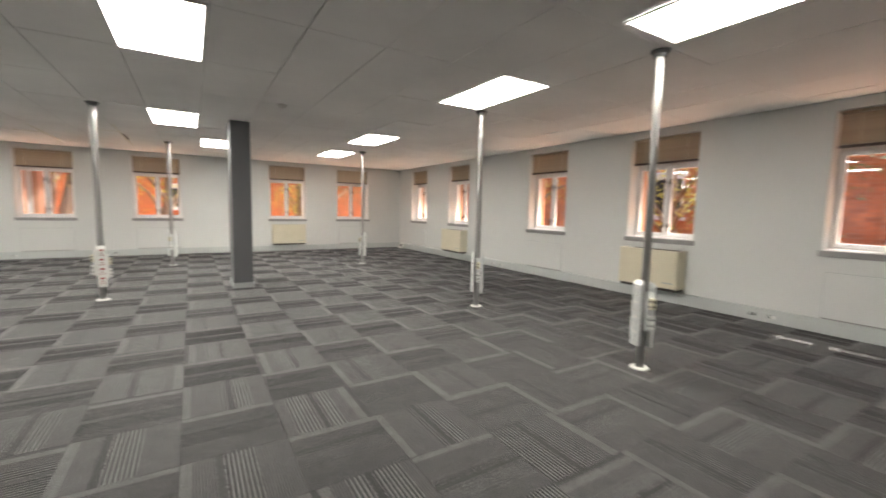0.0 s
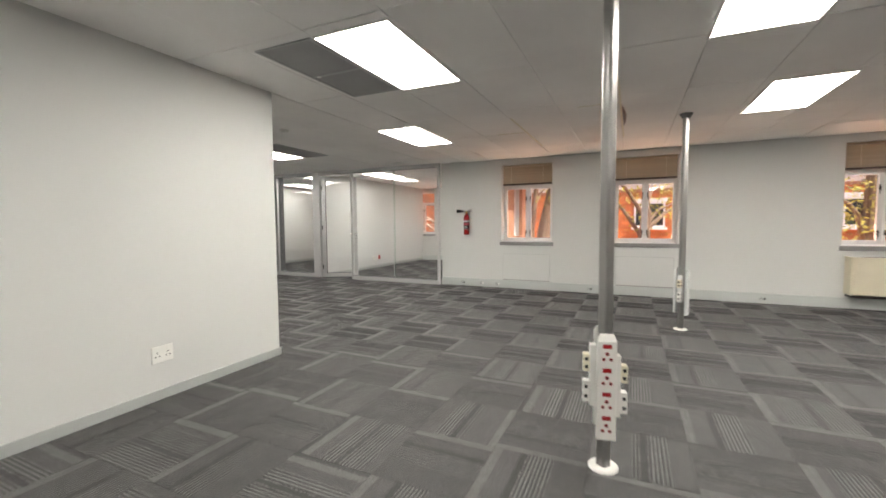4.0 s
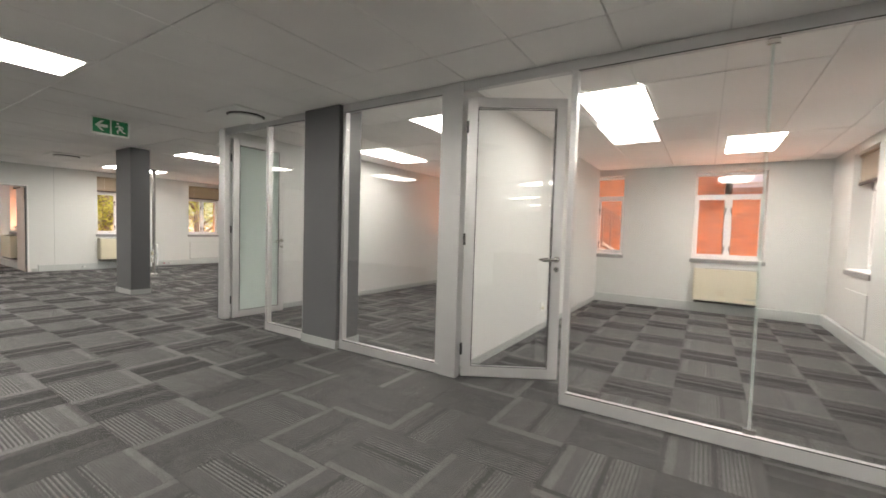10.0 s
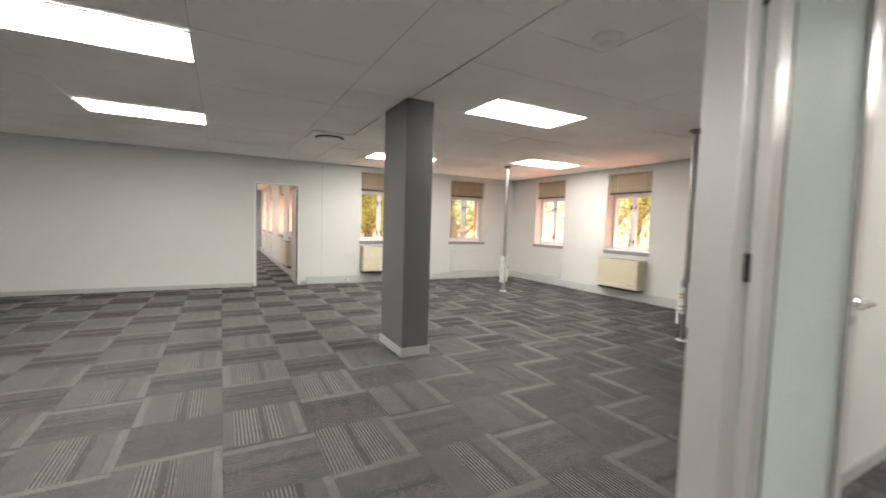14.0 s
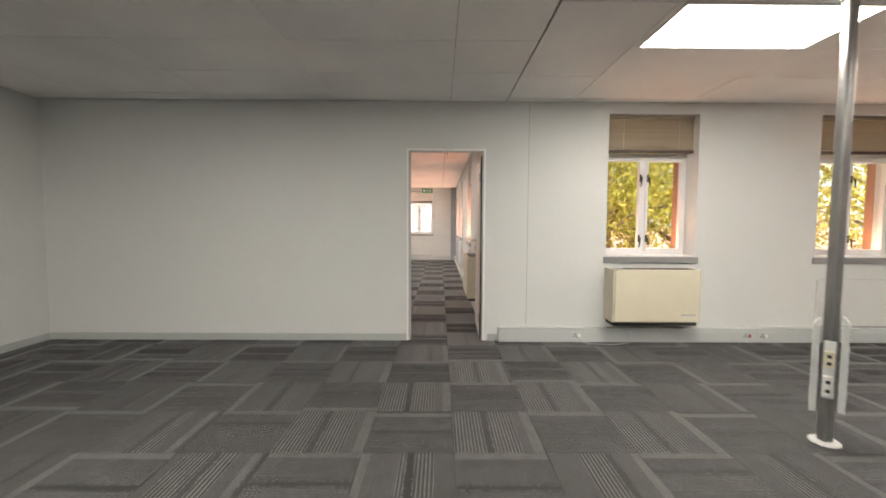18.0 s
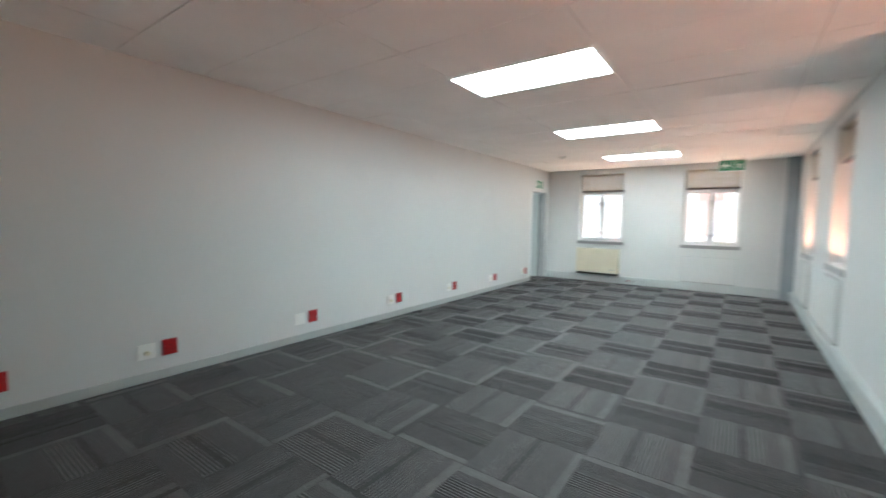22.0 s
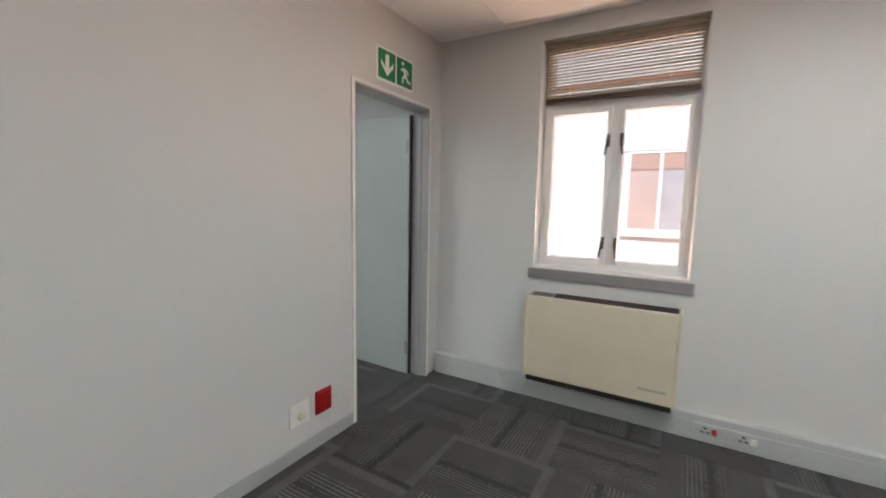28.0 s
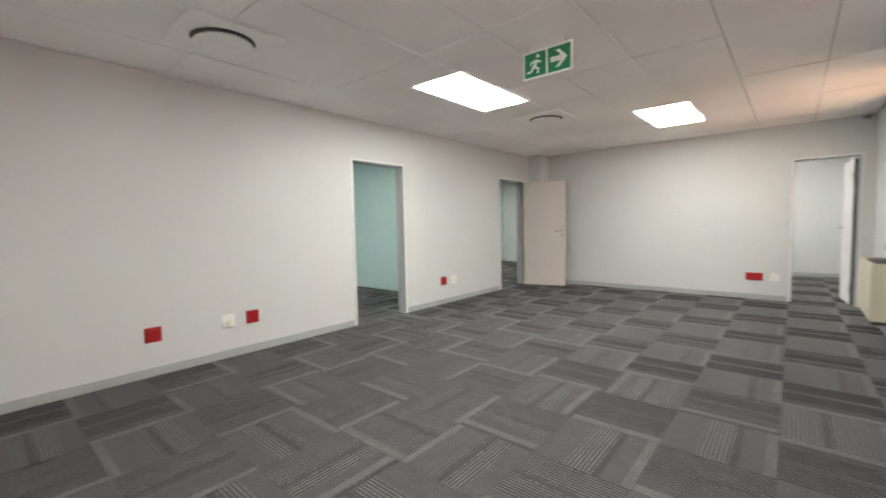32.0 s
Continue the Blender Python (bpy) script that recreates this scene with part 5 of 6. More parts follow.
def powder_extinguisher(m):
    root = thing("fire_extinguisher", "stout red powder fire extinguisher with printed labels", "extinguisher")
    r = 0.082
    part("cylinder", lathe([(0.06, -0.20), (r - 0.004, -0.198), (r, -0.185), (r, 0.12), (r - 0.012, 0.165), (0.05, 0.188), (0.02, 0.20), (0.02, 0.215)], 36), REDX, root)
    lab = part("label_sheet", prism([((r + 0.0008) * math.cos(a), (r + 0.0008) * math.sin(a)) for a in [radians(-20 + 9 * k) for k in range(26)]] + [((r - 0.004) * math.cos(a), (r - 0.004) * math.sin(a)) for a in [radians(205 - 9 * k) for k in range(26)]], -0.145, 0.115), PAPER, root, "white printed instruction label")
    def patch(name, a0, a1, z0, z1, mat, n=6):
        o = [((r + 0.0018) * math.cos(radians(a0 + (a1 - a0) * k / n)), (r + 0.0018) * math.sin(radians(a0 + (a1 - a0) * k / n))) for k in range(n + 1)]
        i = [(x * 0.985, y * 0.985) for x, y in reversed(o)]
        part(name, prism(o + i, z0, z1), mat, lab)
    for k in range(9):
        patch("text_line", 38, 96, 0.085 - k * 0.011, 0.091 - k * 0.011, INK)
    for k in range(4):
        patch("text_line", 44, 96, -0.10 - k * 0.010, -0.095 - k * 0.010, INK)
    patch("rule", 34, 100, -0.026, -0.021, INK)
    patch("emblem", 58, 80, -0.062, -0.044, surface("label_yellow", (0.62, 0.40, 0.03), 0.45, bump=0), 4)
    for z0, z1, mt in ((0.045, 0.078, BLUEL), (0.002, 0.035, REDP), (-0.05, -0.012, BLUEL), (-0.10, -0.065, BLUEL)):
        patch("label_block", 8, 26, z0, z1, mt, 3)
    part("neck", lathe([(0.03, 0.205), (0.03, 0.235), (0.018, 0.25), (0.018, 0.265)], 20), BRASS, root)
    part("gauge", rod((0.0, 0.018, 0.235), (0.0, 0.032, 0.235), 0.014, n=18), PLASTW, root)
    b = tube([(0, 0, 0.26), (-0.01, 0.03, 0.285), (0.0, 0.09, 0.33), (0.0, 0.12, 0.375)], [0.013, 0.014, 0.013, 0.011], 8)
    part("lever", b, BLACK, root)
    part("carry_handle", tube([(0, 0, 0.255), (0.0, 0.05, 0.268), (0, 0.11, 0.29)], [0.011, 0.011, 0.009], 8), BLACK, root)
    part("pin", tube([(-0.02, 0.02, 0.275), (-0.04, 0.03, 0.26), (-0.03, 0.05, 0.235), (-0.02, 0.03, 0.24)], 0.003, 6), STEEL, root)
    part("wall_hook", box(-r - 0.016, -0.02, 0.12, -r + 0.02, 0.02, 0.26, 0.003), STEEL, root)
    return put(root, m)


# ---- terrace room ----
PY0, PY1 = GLZ          # glazed front: from, to along y
GXX = CXW - 0.175
front = thing("glazed_door_front", "white aluminium glazed front with double doors onto a terrace", "glass doors")
front["kind"] = "structure"
POSTS = [PY0 + 0.03, PY0 + 0.70, PY1 - 0.71, PY1 - 0.03]


def yz(bm, y0, y1, z0, z1, d=0.03, x=GXX):
    return box(x - d, y0, z0, x + d, y1, z1, 0.003, bm)


for k, y in enumerate(POSTS):
    part("mullion", yz(None, y - 0.03, y + 0.03, 0.0, 2.435), FRONTP, front)
for a, b in zip(POSTS, POSTS[1:]):
    part("head", yz(None, a + 0.03, b - 0.03, 2.40, 2.435), FRONTP, front)
    part("transom", yz(None, a + 0.03, b - 0.03, 2.12, 2.17), FRONTP, front)
    p = part("fanlight_pane", box(GXX - 0.003, a + 0.03, 2.17, GXX + 0.003, b - 0.03, 2.40), CLEAR, front)
    p.visible_shadow = False
for a, b in ((POSTS[0], POSTS[1]), (POSTS[2], POSTS[3])):
    part("bottom_rail", yz(None, a + 0.03, b - 0.03, 0.0, 0.09), FRONTP, front)
    part("mid_rail", yz(None, a + 0.03, b - 0.03, 0.80, 0.90), FRONTP, front)
    for z0, z1 in ((0.09, 0.80), (0.90, 2.12)):
        p = part("pane", box(GXX - 0.003, a + 0.03, z0, GXX + 0.003, b - 0.03, z1), CLEAR, front)
        p.visible_shadow = False
ym = (POSTS[1] + POSTS[2]) / 2
for a, b, s in ((POSTS[1] + 0.032, ym - 0.002, 1), (ym + 0.002, POSTS[2] - 0.032, -1)):
    leaf = part("door_leaf", yz(None, a, a + 0.075, 0.01, 2.115, 0.024), FRONTP, front)
    yz_parts = ((b - 0.075, b, 0.01, 2.115), (a + 0.075, b - 0.075, 0.01, 0.12), (a + 0.075, b - 0.075, 0.80, 0.90), (a + 0.075, b - 0.075, 2.03, 2.115))
    for q in yz_parts:
        part("leaf_rail", yz(None, *q, 0.024), FRONTP, leaf)
    for z0, z1 in ((0.12, 0.80), (0.90, 2.03)):
        p = part("pane", box(GXX - 0.003, a + 0.075, z0, GXX + 0.003, b - 0.075, z1), CLEAR, leaf)
        p.visible_shadow = False
    hy = (b - 0.04) if s > 0 else (a + 0.04)
    part("pull_handle", tube([(GXX + 0.02, hy, 0.72), (GXX + 0.075, hy, 0.72), (GXX + 0.085, hy, 0.74), (GXX + 0.085, hy, 1.06), (GXX + 0.075, hy, 1.08), (GXX + 0.02, hy, 1.08)], 0.012, 10), CHROME, leaf, "long chrome pull handle")
    part("lock_lever", tube([(GXX + 0.02, hy, 1.0), (GXX + 0.05, hy, 1.0), (GXX + 0.055, hy - s * 0.08, 1.0)], 0.008, 8), CHROME, leaf)
part("closer", box(GXX + 0.025, ym - 0.06, 2.09, GXX + 0.055, ym + 0.06, 2.13, 0.006), BLACK, front)
exit_sign(on_wall("y", CXW + 0.012, -1, PY0 + 1.75, 2.42) @ Matrix.Scale(0.8, 4), 180, False, "green and white exit sign above glazed doors")
EXT_Y = EXT[0]
powder_extinguisher(pose(CXW + 0.088, EXT_Y, EXT[1] - 0.03) @ Matrix.Scale(0.885, 4))
sg = thing("extinguisher_sign", "white and red arrow sign above an extinguisher", "sign")
part("plate", box(-0.08, -0.004, -0.10, 0.08, 0.0, 0.10, 0.001), SIGNW, sg)
part("arrow", flat([arrow(0, 0.0, 0.13, 90)], 0.0042, 0.0056), REDP, sg)
put(sg, on_wall("y", CXW + 0.001, -1, EXT_Y - 0.02, 1.64))
for y, mt, k in SOCK_E:
    plate("wall_socket", on_wall("y", CX1, 1, y, 0.35), 0.12, 0.125, REDP if mt else PLASTW, RS if mt else WS, k)
plate("wall_socket", on_wall("x", CY0, -1, SOCK_S, 0.34), 0.21, 0.115, REDP, "long red dedicated-power socket above a skirting", "red")
plate("wall_socket", on_wall("x", CY0, -1, SOCK_S - 0.24, 0.34), 0.11, 0.11, PLASTW, WS, "plug")


# ---- outside ----
ground = bmesh.new()
gx = [-400, -60, -48] + list(range(-46, 30, 4)) + [34, 60, 400]
gy = [-400, -60, -40] + list(range(-36, 44, 4)) + [46, 70, 400]
gv = [[ground.verts.new((x, y, -0.35 + (0.04 * noise.noise((x * 0.13, y * 0.17, 0)) if abs(x) < 60 and abs(y) < 60 else 0))) for y in gy] for x in gx]
for i in range(len(gx) - 1):
    for j in range(len(gy) - 1):
        ground.faces.new((gv[i][j], gv[i + 1][j], gv[i + 1][j + 1], gv[i][j + 1]))
tagged(mesh_object("ground", ground, GROUND), "dry sandy yard ground around the buildings", "ground", kind="structure")
roof = bmesh.new()
# unseen roof; its east eaves are widened to keep sun off the floors
for x0, y0, x1, y1 in ((AX0 - 7.4, -5.5, AX1 + T + 0.62, AY1 + T + 0.2), (-19.4, 4.0, AX0 - 7.4, AY1 + T), (-19.6, AY1 + T, OE + T + 0.75, OY + T + 0.2), (BX0 - T - 0.05, -3.6, -19.4, BY1 + T + 0.2)):
    box(x0, y0, 2.66, x1, y1, 2.95, bm=roof)
tagged(mesh_object("roof_slab", roof, ROOFT), "unseen flat roof slab over the offices with sun-blocking east eaves", "roof", kind="structure")


def brick_face(name, parent, axis, pos, out, a0, a1, z0, z1, openings, mat, mort, label="", L=0.222, H=0.073, j=0.011, d=0.012):
    """Running-bond brickwork on a wall face, each brick a block of its own standing a little proud of the mortar."""
    vs, fs = [], []
    rows = int((z1 - z0) / (H + j))
    for r in range(rows):
        z = z0 + r * (H + j)
        u = a0 - (L + j) * (0.5 if r % 2 else 0.0)
        while u < a1:
            b0, b1 = max(u, a0), min(u + L, a1)
            u += L + j
            cuts = [(b0, b1)]
            for o in openings:
                if z + H > o[2] and z < o[3]:
                    cuts = [c for p in cuts for c in ((p[0], min(p[1], o[0])), (max(p[0], o[1]), p[1]))]
            for c0, c1 in cuts:
                if c1 - c0 < 0.03:
                    continue
                dd = d + random.uniform(-0.002, 0.003)
                k = len(vs)
                for p in (pos, pos + out * dd):
                    for uu, zz in ((c0, z), (c1, z), (c1, z + H), (c0, z + H)):
                        vs.append((uu, p, zz) if axis == "x" else (p, uu, zz))
                fs += [(k + 4, k + 5, k + 6, k + 7), (k, k + 1, k + 5, k + 4), (k + 1, k + 2, k + 6, k + 5), (k + 2, k + 3, k + 7, k + 6), (k + 3, k, k + 4, k + 7)]
    me = bpy.data.meshes.new(name)
    me.from_pydata(vs, [], fs)
    me.materials.append(mat)
    ob = new(name, me)
    ob.parent = parent
    return tagged(ob, label, kind="stuff")


def islands(base, spread):
    """The same surface with a shade of its own on every loose piece."""
    m = base.copy()
    n, l = m.node_tree.nodes, m.node_tree.links
    b = n["Principled BSDF"]
    src = b.inputs["Base Color"].links[0].from_socket
    g, r, v = n.new("ShaderNodeNewGeometry"), n.new("ShaderNodeMapRange"), n.new("ShaderNodeVectorMath")
    r.inputs["To Min"].default_value, r.inputs["To Max"].default_value = 1 - spread, 1 + spread
    v.operation = "SCALE"
    l.new(g.outputs["Random Per Island"], r.inputs["Value"])
    l.new(src, v.inputs[0]), l.new(r.outputs[0], v.inputs["Scale"]), l.new(v.outputs[0], b.inputs["Base Color"])
    return m


BRICKS, WBRICKS = islands(BRICK, 0.22), islands(WHITEB, 0.06)


def building(name, label, axis, pos, out, a0, a1, z1, depth, bricks_to, windows, mat_low=None, mat_high=None, band=None, panes=(None, None), courses=()):
    """A block whose seen face lies at pos; windows: (from, to, sill, head)."""
    mat_low, mat_high = mat_low or BRICKS, mat_high or WHITEB
    root = thing(name, label, "building")
    back = pos - out * depth
    w = bmesh.new()
    lo, hi = sorted((pos, back))
    split = bricks_to
    b = box(*((a0, lo, -0.4, a1, hi, split) if axis == "x" else (lo, a0, -0.4, hi, a1, split)))
    part("wall", b, MORTAR if mat_low is BRICKS else WHITEB, root)
    if z1 > split:
        part("upper_wall", box(*((a0, lo, split, a1, hi, z1) if axis == "x" else (lo, a0, split, hi, a1, z1))), mat_high, root)
    o0, o1 = lo - 0.15, hi + 0.15
    part("roof", box(*((a0 - 0.2, o0, z1, a1 + 0.2, o1, z1 + 0.18) if axis == "x" else (o0, a0 - 0.2, z1, o1, a1 + 0.2, z1 + 0.18))), ROOFT, root)
    brick_face("brickwork", root, axis, pos, out, a0, a1, -0.3, split - 0.02, windows, mat_low, MORTAR)
    for u0, u1, s, h in windows:
        def q(u, v, za, zb, p0, p1, bev=0.0, bm=None):
            p0, p1 = sorted((pos + out * p0, pos + out * p1))
            return box(*((u, p0, za, v, p1, zb) if axis == "x" else (p0, u, za, p1, v, zb)), bevel=bev, bm=bm)
        fr = q(u0, u0 + 0.06, s, h, 0.001, 0.03)
        q(u1 - 0.06, u1, s, h, 0.001, 0.03, bm=fr), q(u0 + 0.06, u1 - 0.06, h - 0.06, h, 0.001, 0.03, bm=fr), q(u0 + 0.06, u1 - 0.06, s, s + 0.06, 0.001, 0.03, bm=fr)
        q((u0 + u1) / 2 - 0.03, (u0 + u1) / 2 + 0.03, s + 0.06, h - 0.06, 0.001, 0.03, bm=fr)
        wi = part("window", fr, WHITE, root)
        um = (u0 + u1) / 2
        for v0, v1, pm in ((u0 + 0.06, um - 0.03, panes[0]), (um + 0.03, u1 - 0.06, panes[1])):
            part("pane", q(v0, v1, s + 0.06, h - 0.06, 0.001, 0.008), pm or DARKGL, wi)
            if pm:
                part("blind", q(v0, v1, h - 0.36, h - 0.061, 0.009, 0.02), PELMET, wi, "pinkish beige blind")
        part("sill", q(u0 - 0.08, u1 + 0.08, s - 0.09, s - 0.001, 0.001, 0.07), WHITEB, wi)
        part("lintel", q(u0 - 0.08, u1 + 0.08, h + 0.001, h + 0.14, 0.001, 0.04), WHITEB, wi)
    for z in courses:
        p0, p1 = sorted((pos, pos + out * 0.035))
        part("brick_course", box(*((a0, p0, z, a1, p1, z + 0.075) if axis == "x" else (p0, a0, z, p1, a1, z + 0.075))), ROOFT, root, "red brick string course")
    if band:
        p0, p1 = sorted((pos + out * 0.0, pos + out * 0.06))
        part("cornice", box(*((a0, p0, band, a1, p1, band + 0.2) if axis == "x" else (p0, a0, band, p1, a1, band + 0.2))), WHITEB, root)
    return root


building("brick_building", "orange brick building with white window surrounds", "x", 21.55, -1, -5.2, 22, 3.0, 6, 2.48, [(-3.62, -3.0, 1.12, 1.70), (-0.6, 0.4, 1.1, 2.0), (2.4, 3.3, 1.1, 2.0), (5.2, 6.2, 1.1, 2.0), (9.0, 10, 1.1, 2.0)], band=2.58)
building("brick_building", "orange brick building facing the open-plan windows", "y", 11.6, -1, -8, 18.5, 5.0, 6, 4.2, [(0.0, 1.0, 1.2, 2.3), (6.5, 7.5, 1.2, 2.3)])
building("brick_building", "orange brick building close behind the glazed offices", "x", 21.6, -1, -13.5, -5.35, 5.0, 5, 4.6, [(-11.75, -11.1, 0.78, 1.50), (-9.9, -9.2, 1.3, 2.1)])
building("white_building", "white painted brick building with a red roof edge and windows", "y", -35.2, 1, 5.6, 18.0, 5.6, 6, 5.5, [(8.62, 9.80, 0.84, 2.40), (10.59, 11.45, 0.88, 2.44), (14.0, 15.25, 0.88, 2.44)], WBRICKS, panes=(PINKP, GREYP), courses=(3.52, 3.68))
building("brick_building", "orange brick building with a white upper storey beside the terrace", "y", -35.0, 1, -6.0, 5.3, 8.5, 7, 3.55, [(1.2, 2.2, 1.0, 2.2)], band=3.50)
tw = thing("tower_block", "distant grey-blue clad tower block", "building")
part("wall", box(-43.5, -40, -0.4, -37.5, -32, 7.6), BLUEG, tw)
part("roof", box(-43.6, -40.1, 7.6, -37.4, -31.9, 7.8), WHITEB, tw)
UP = [(-2.85, -2.0, 4.1, 6.0), (0.6, 1.45, 4.1, 6.0), (3.6, 4.4, 4.1, 6.0)]
for u0, u1, s, h in UP:
    wn2 = thing("upper_window", "white framed window in a white upper storey", "window")
    part("frame", box(-35.0, u0, s, -34.95, u1, h, 0.004), FRAMEP, wn2)
    part("pane", box(-34.95, u0 + 0.07, s + 0.07, -34.94, (u0 + u1) / 2 - 0.03, h - 0.07), DARKGL, wn2)
    part("pane", box(-34.95, (u0 + u1) / 2 + 0.03, s + 0.07, -34.94, u1 - 0.07, h - 0.07), DARKGL, wn2)
    part("sill", box(-35.0, u0 - 0.08, s - 0.10, -34.88, u1 + 0.08, s - 0.001, 0.004), WHITEB, wn2)
    part("air_conditioner", box(-35.0, u0 + 0.1, s - 0.75, -34.75, u1 - 0.1, s - 0.25, 0.01), SKIRT, wn2)

# terrace
slab = tagged(mesh_object("terrace", box(-34.9, -7.0, -0.40, BX0 - T - 0.002, 7.58, -0.075), JOINT), "paved terrace of pinkish concrete slabs", "terrace", kind="structure")
tile = box(-0.236, -0.236, -0.074, 0.236, 0.236, -0.045, 0.008)
tile_me = mesh_object("paving_slab", tile, PAVE)
first_slab = True
for i in range(12):
    for k in range(24):
        o = tile_me if first_slab else tile_me.copy()
        if not first_slab:
            scene.collection.objects.link(o)
        first_slab = False
        o.parent = slab
        o.location = (BX0 - T - 0.26 - i * 0.5, 7.2 - k * 0.5, random.uniform(-0.003, 0.003))
rail = thing("terrace_railing", "white metal railing along the terrace edge", "railing")
for k in range(8):
    x = -34.4 + k * 0.70
    part("post", rod((x, -6.6, -0.07), (x, -6.6, 1.0), 0.025, n=10), WHITE, rail)
for z in (0.25, 0.5, 0.75, 1.0):
    part("rail", rod((-34.5, -6.6, z), (-29.45, -6.6, z), 0.022, n=10), WHITE, rail)
pier = thing("brick_pier", "short orange brick pier beside the terrace doors", "wall")
part("core", box(BX0 - T - 0.27, PY0 - 0.65, -0.07, BX0 - T - 0.002, PY0 - 0.25, 2.62), MORTAR, pier)
brick_face("brickwork", pier, "x", PY0 - 0.25, 1, BX0 - T - 0.27, BX0 - T - 0.005, -0.05, 2.6, [], BRICKS, MORTAR)


def picnic_table(x, y, a):
    root = thing("garden_table", "dark weathered timber table on the terrace", "table")
    for k in range(4):
        part("board", box(-0.7, -0.36 + k * 0.185, 0.70, 0.7, -0.36 + k * 0.185 + 0.17, 0.735, 0.004), WOOD, root)
    for sx in (-0.6, 0.6):
        for sy in (-0.3, 0.3):
            part("leg", box(sx - 0.045, sy - 0.045, 0.0, sx + 0.045, sy + 0.045, 0.70, 0.004), WOOD, root)
        part("cross_rail", box(sx - 0.02, -0.3, 0.60, sx + 0.02, 0.3, 0.69, 0.003), WOOD, root)
    return put(root, pose(x, y, -0.045, 0, 0, a))


def garden_chair(x, y, a):
    root = thing("garden_chair", "dark weathered timber chair on the terrace", "chair", "terrace chairs")
    for k in range(4):
        part("seat_slat", box(-0.22, -0.22 + k * 0.112, 0.43, 0.22, -0.22 + k * 0.112 + 0.10, 0.455, 0.003), WOOD, root)
    for sx in (-0.2, 0.2):
        part("leg", box(sx - 0.022, -0.22, 0.0, sx + 0.022, -0.176, 0.43, 0.003), WOOD, root)
        part("back_leg", box(sx - 0.022, 0.19, 0.0, sx + 0.022, 0.234, 0.95, 0.003), WOOD, root)
    for z in (0.60, 0.74, 0.88):
        part("back_slat", box(-0.178, 0.20, z - 0.04, 0.178, 0.222, z + 0.04, 0.003), WOOD, root)
    return put(root, pose(x, y, -0.045, 0, 0, a))


picnic_table(-32.4, -0.9, 80)
for x, y, a in ((-30.45, 2.75, 160), (-31.5, -1.0, -80), (-33.2, -0.8, 92)):
    garden_chair(x, y, a)


BUILT = [(-12.0, -6, 7.2, 13.6), (-20.2, 4, -3.2, 18.8), (-30, -4, -19, 13.3)]


def clear_of_walls(x, y):
    return not any(a < x < c and b < y < d for a, b, c, d in BUILT)


def tree(x, y, h, leaf, spread=1.6, leaves=1500, lean=0.0, seed=1, r0=0.14, crown_z=0.45, turn=0):
    rnd = random.Random(seed)
    root = thing("tree", "tree with a forked brown trunk and " + ("yellow-green" if leaf is LEAFY else "green") + " leaves", "tree", "yard trees")
    bm, tips = bmesh.new(), []
    top = Vector((lean, 0, h * 0.62))
    pts = [Vector((lean * t + 0.08 * math.sin(5 * t + seed), 0.08 * math.cos(4 * t + seed), h * 0.62 * t)) for t in (0, 0.2, 0.4, 0.6, 0.8, 1.0)]
    tube(pts, [r0 * (1.25 - 0.7 * t) for t in (0, 0.2, 0.4, 0.6, 0.8, 1.0)], 10, bm)
    for k in range(9):
        t = rnd.uniform(0.35, 1.0)
        p = pts[min(int(t * 5), 4)].lerp(pts[min(int(t * 5) + 1, 5)], t * 5 % 1)
        a = rnd.uniform(0, 6.28)
        q = p + Vector((math.cos(a), math.sin(a), rnd.uniform(0.4, 1.1))) * spread * rnd.uniform(0.5, 1.0)
        if not clear_of_walls(x + q.x, y + q.y):
            continue
        mid = p.lerp(q, 0.5) + Vector((0, 0, 0.12))
        tube([p, mid, q], [r0 * 0.42, r0 * 0.28, r0 * 0.10], 7, bm)
        tips += [mid, q, q]
    part("trunk", bm, BARK, root)
    vs, fs = [], []
    for k in range(int(leaves * (2.8 if leaves > 2000 and x > -35 else 1.9))):
        c = rnd.choice(tips) + Vector((rnd.gauss(0, 0.42), rnd.gauss(0, 0.42), rnd.gauss(0, 0.36))) * spread * 0.75
        if c.z < h * crown_z * 0.4 or not clear_of_walls(x + c.x, y + c.y):
            continue
        s = rnd.uniform(0.026, 0.064)
        u = Vector((rnd.gauss(0, 1), rnd.gauss(0, 1), rnd.gauss(0, 1))).normalized()
        w = u.orthogonal().normalized()
        n = len(vs)
        vs += [c - u * s, c + w * s * 0.45, c + u * s, c - w * s * 0.45]
        fs.append((n, n + 1, n + 2, n + 3))
    me = bpy.data.meshes.new("crown")
    me.from_pydata([tuple(v) for v in vs], [], fs)
    me.materials.append(leaf)
    cr = new("crown", me)
    cr.parent = root
    tagged(cr, kind="stuff")
    return put(root, pose(x, y, -0.35, 0, 0, turn))


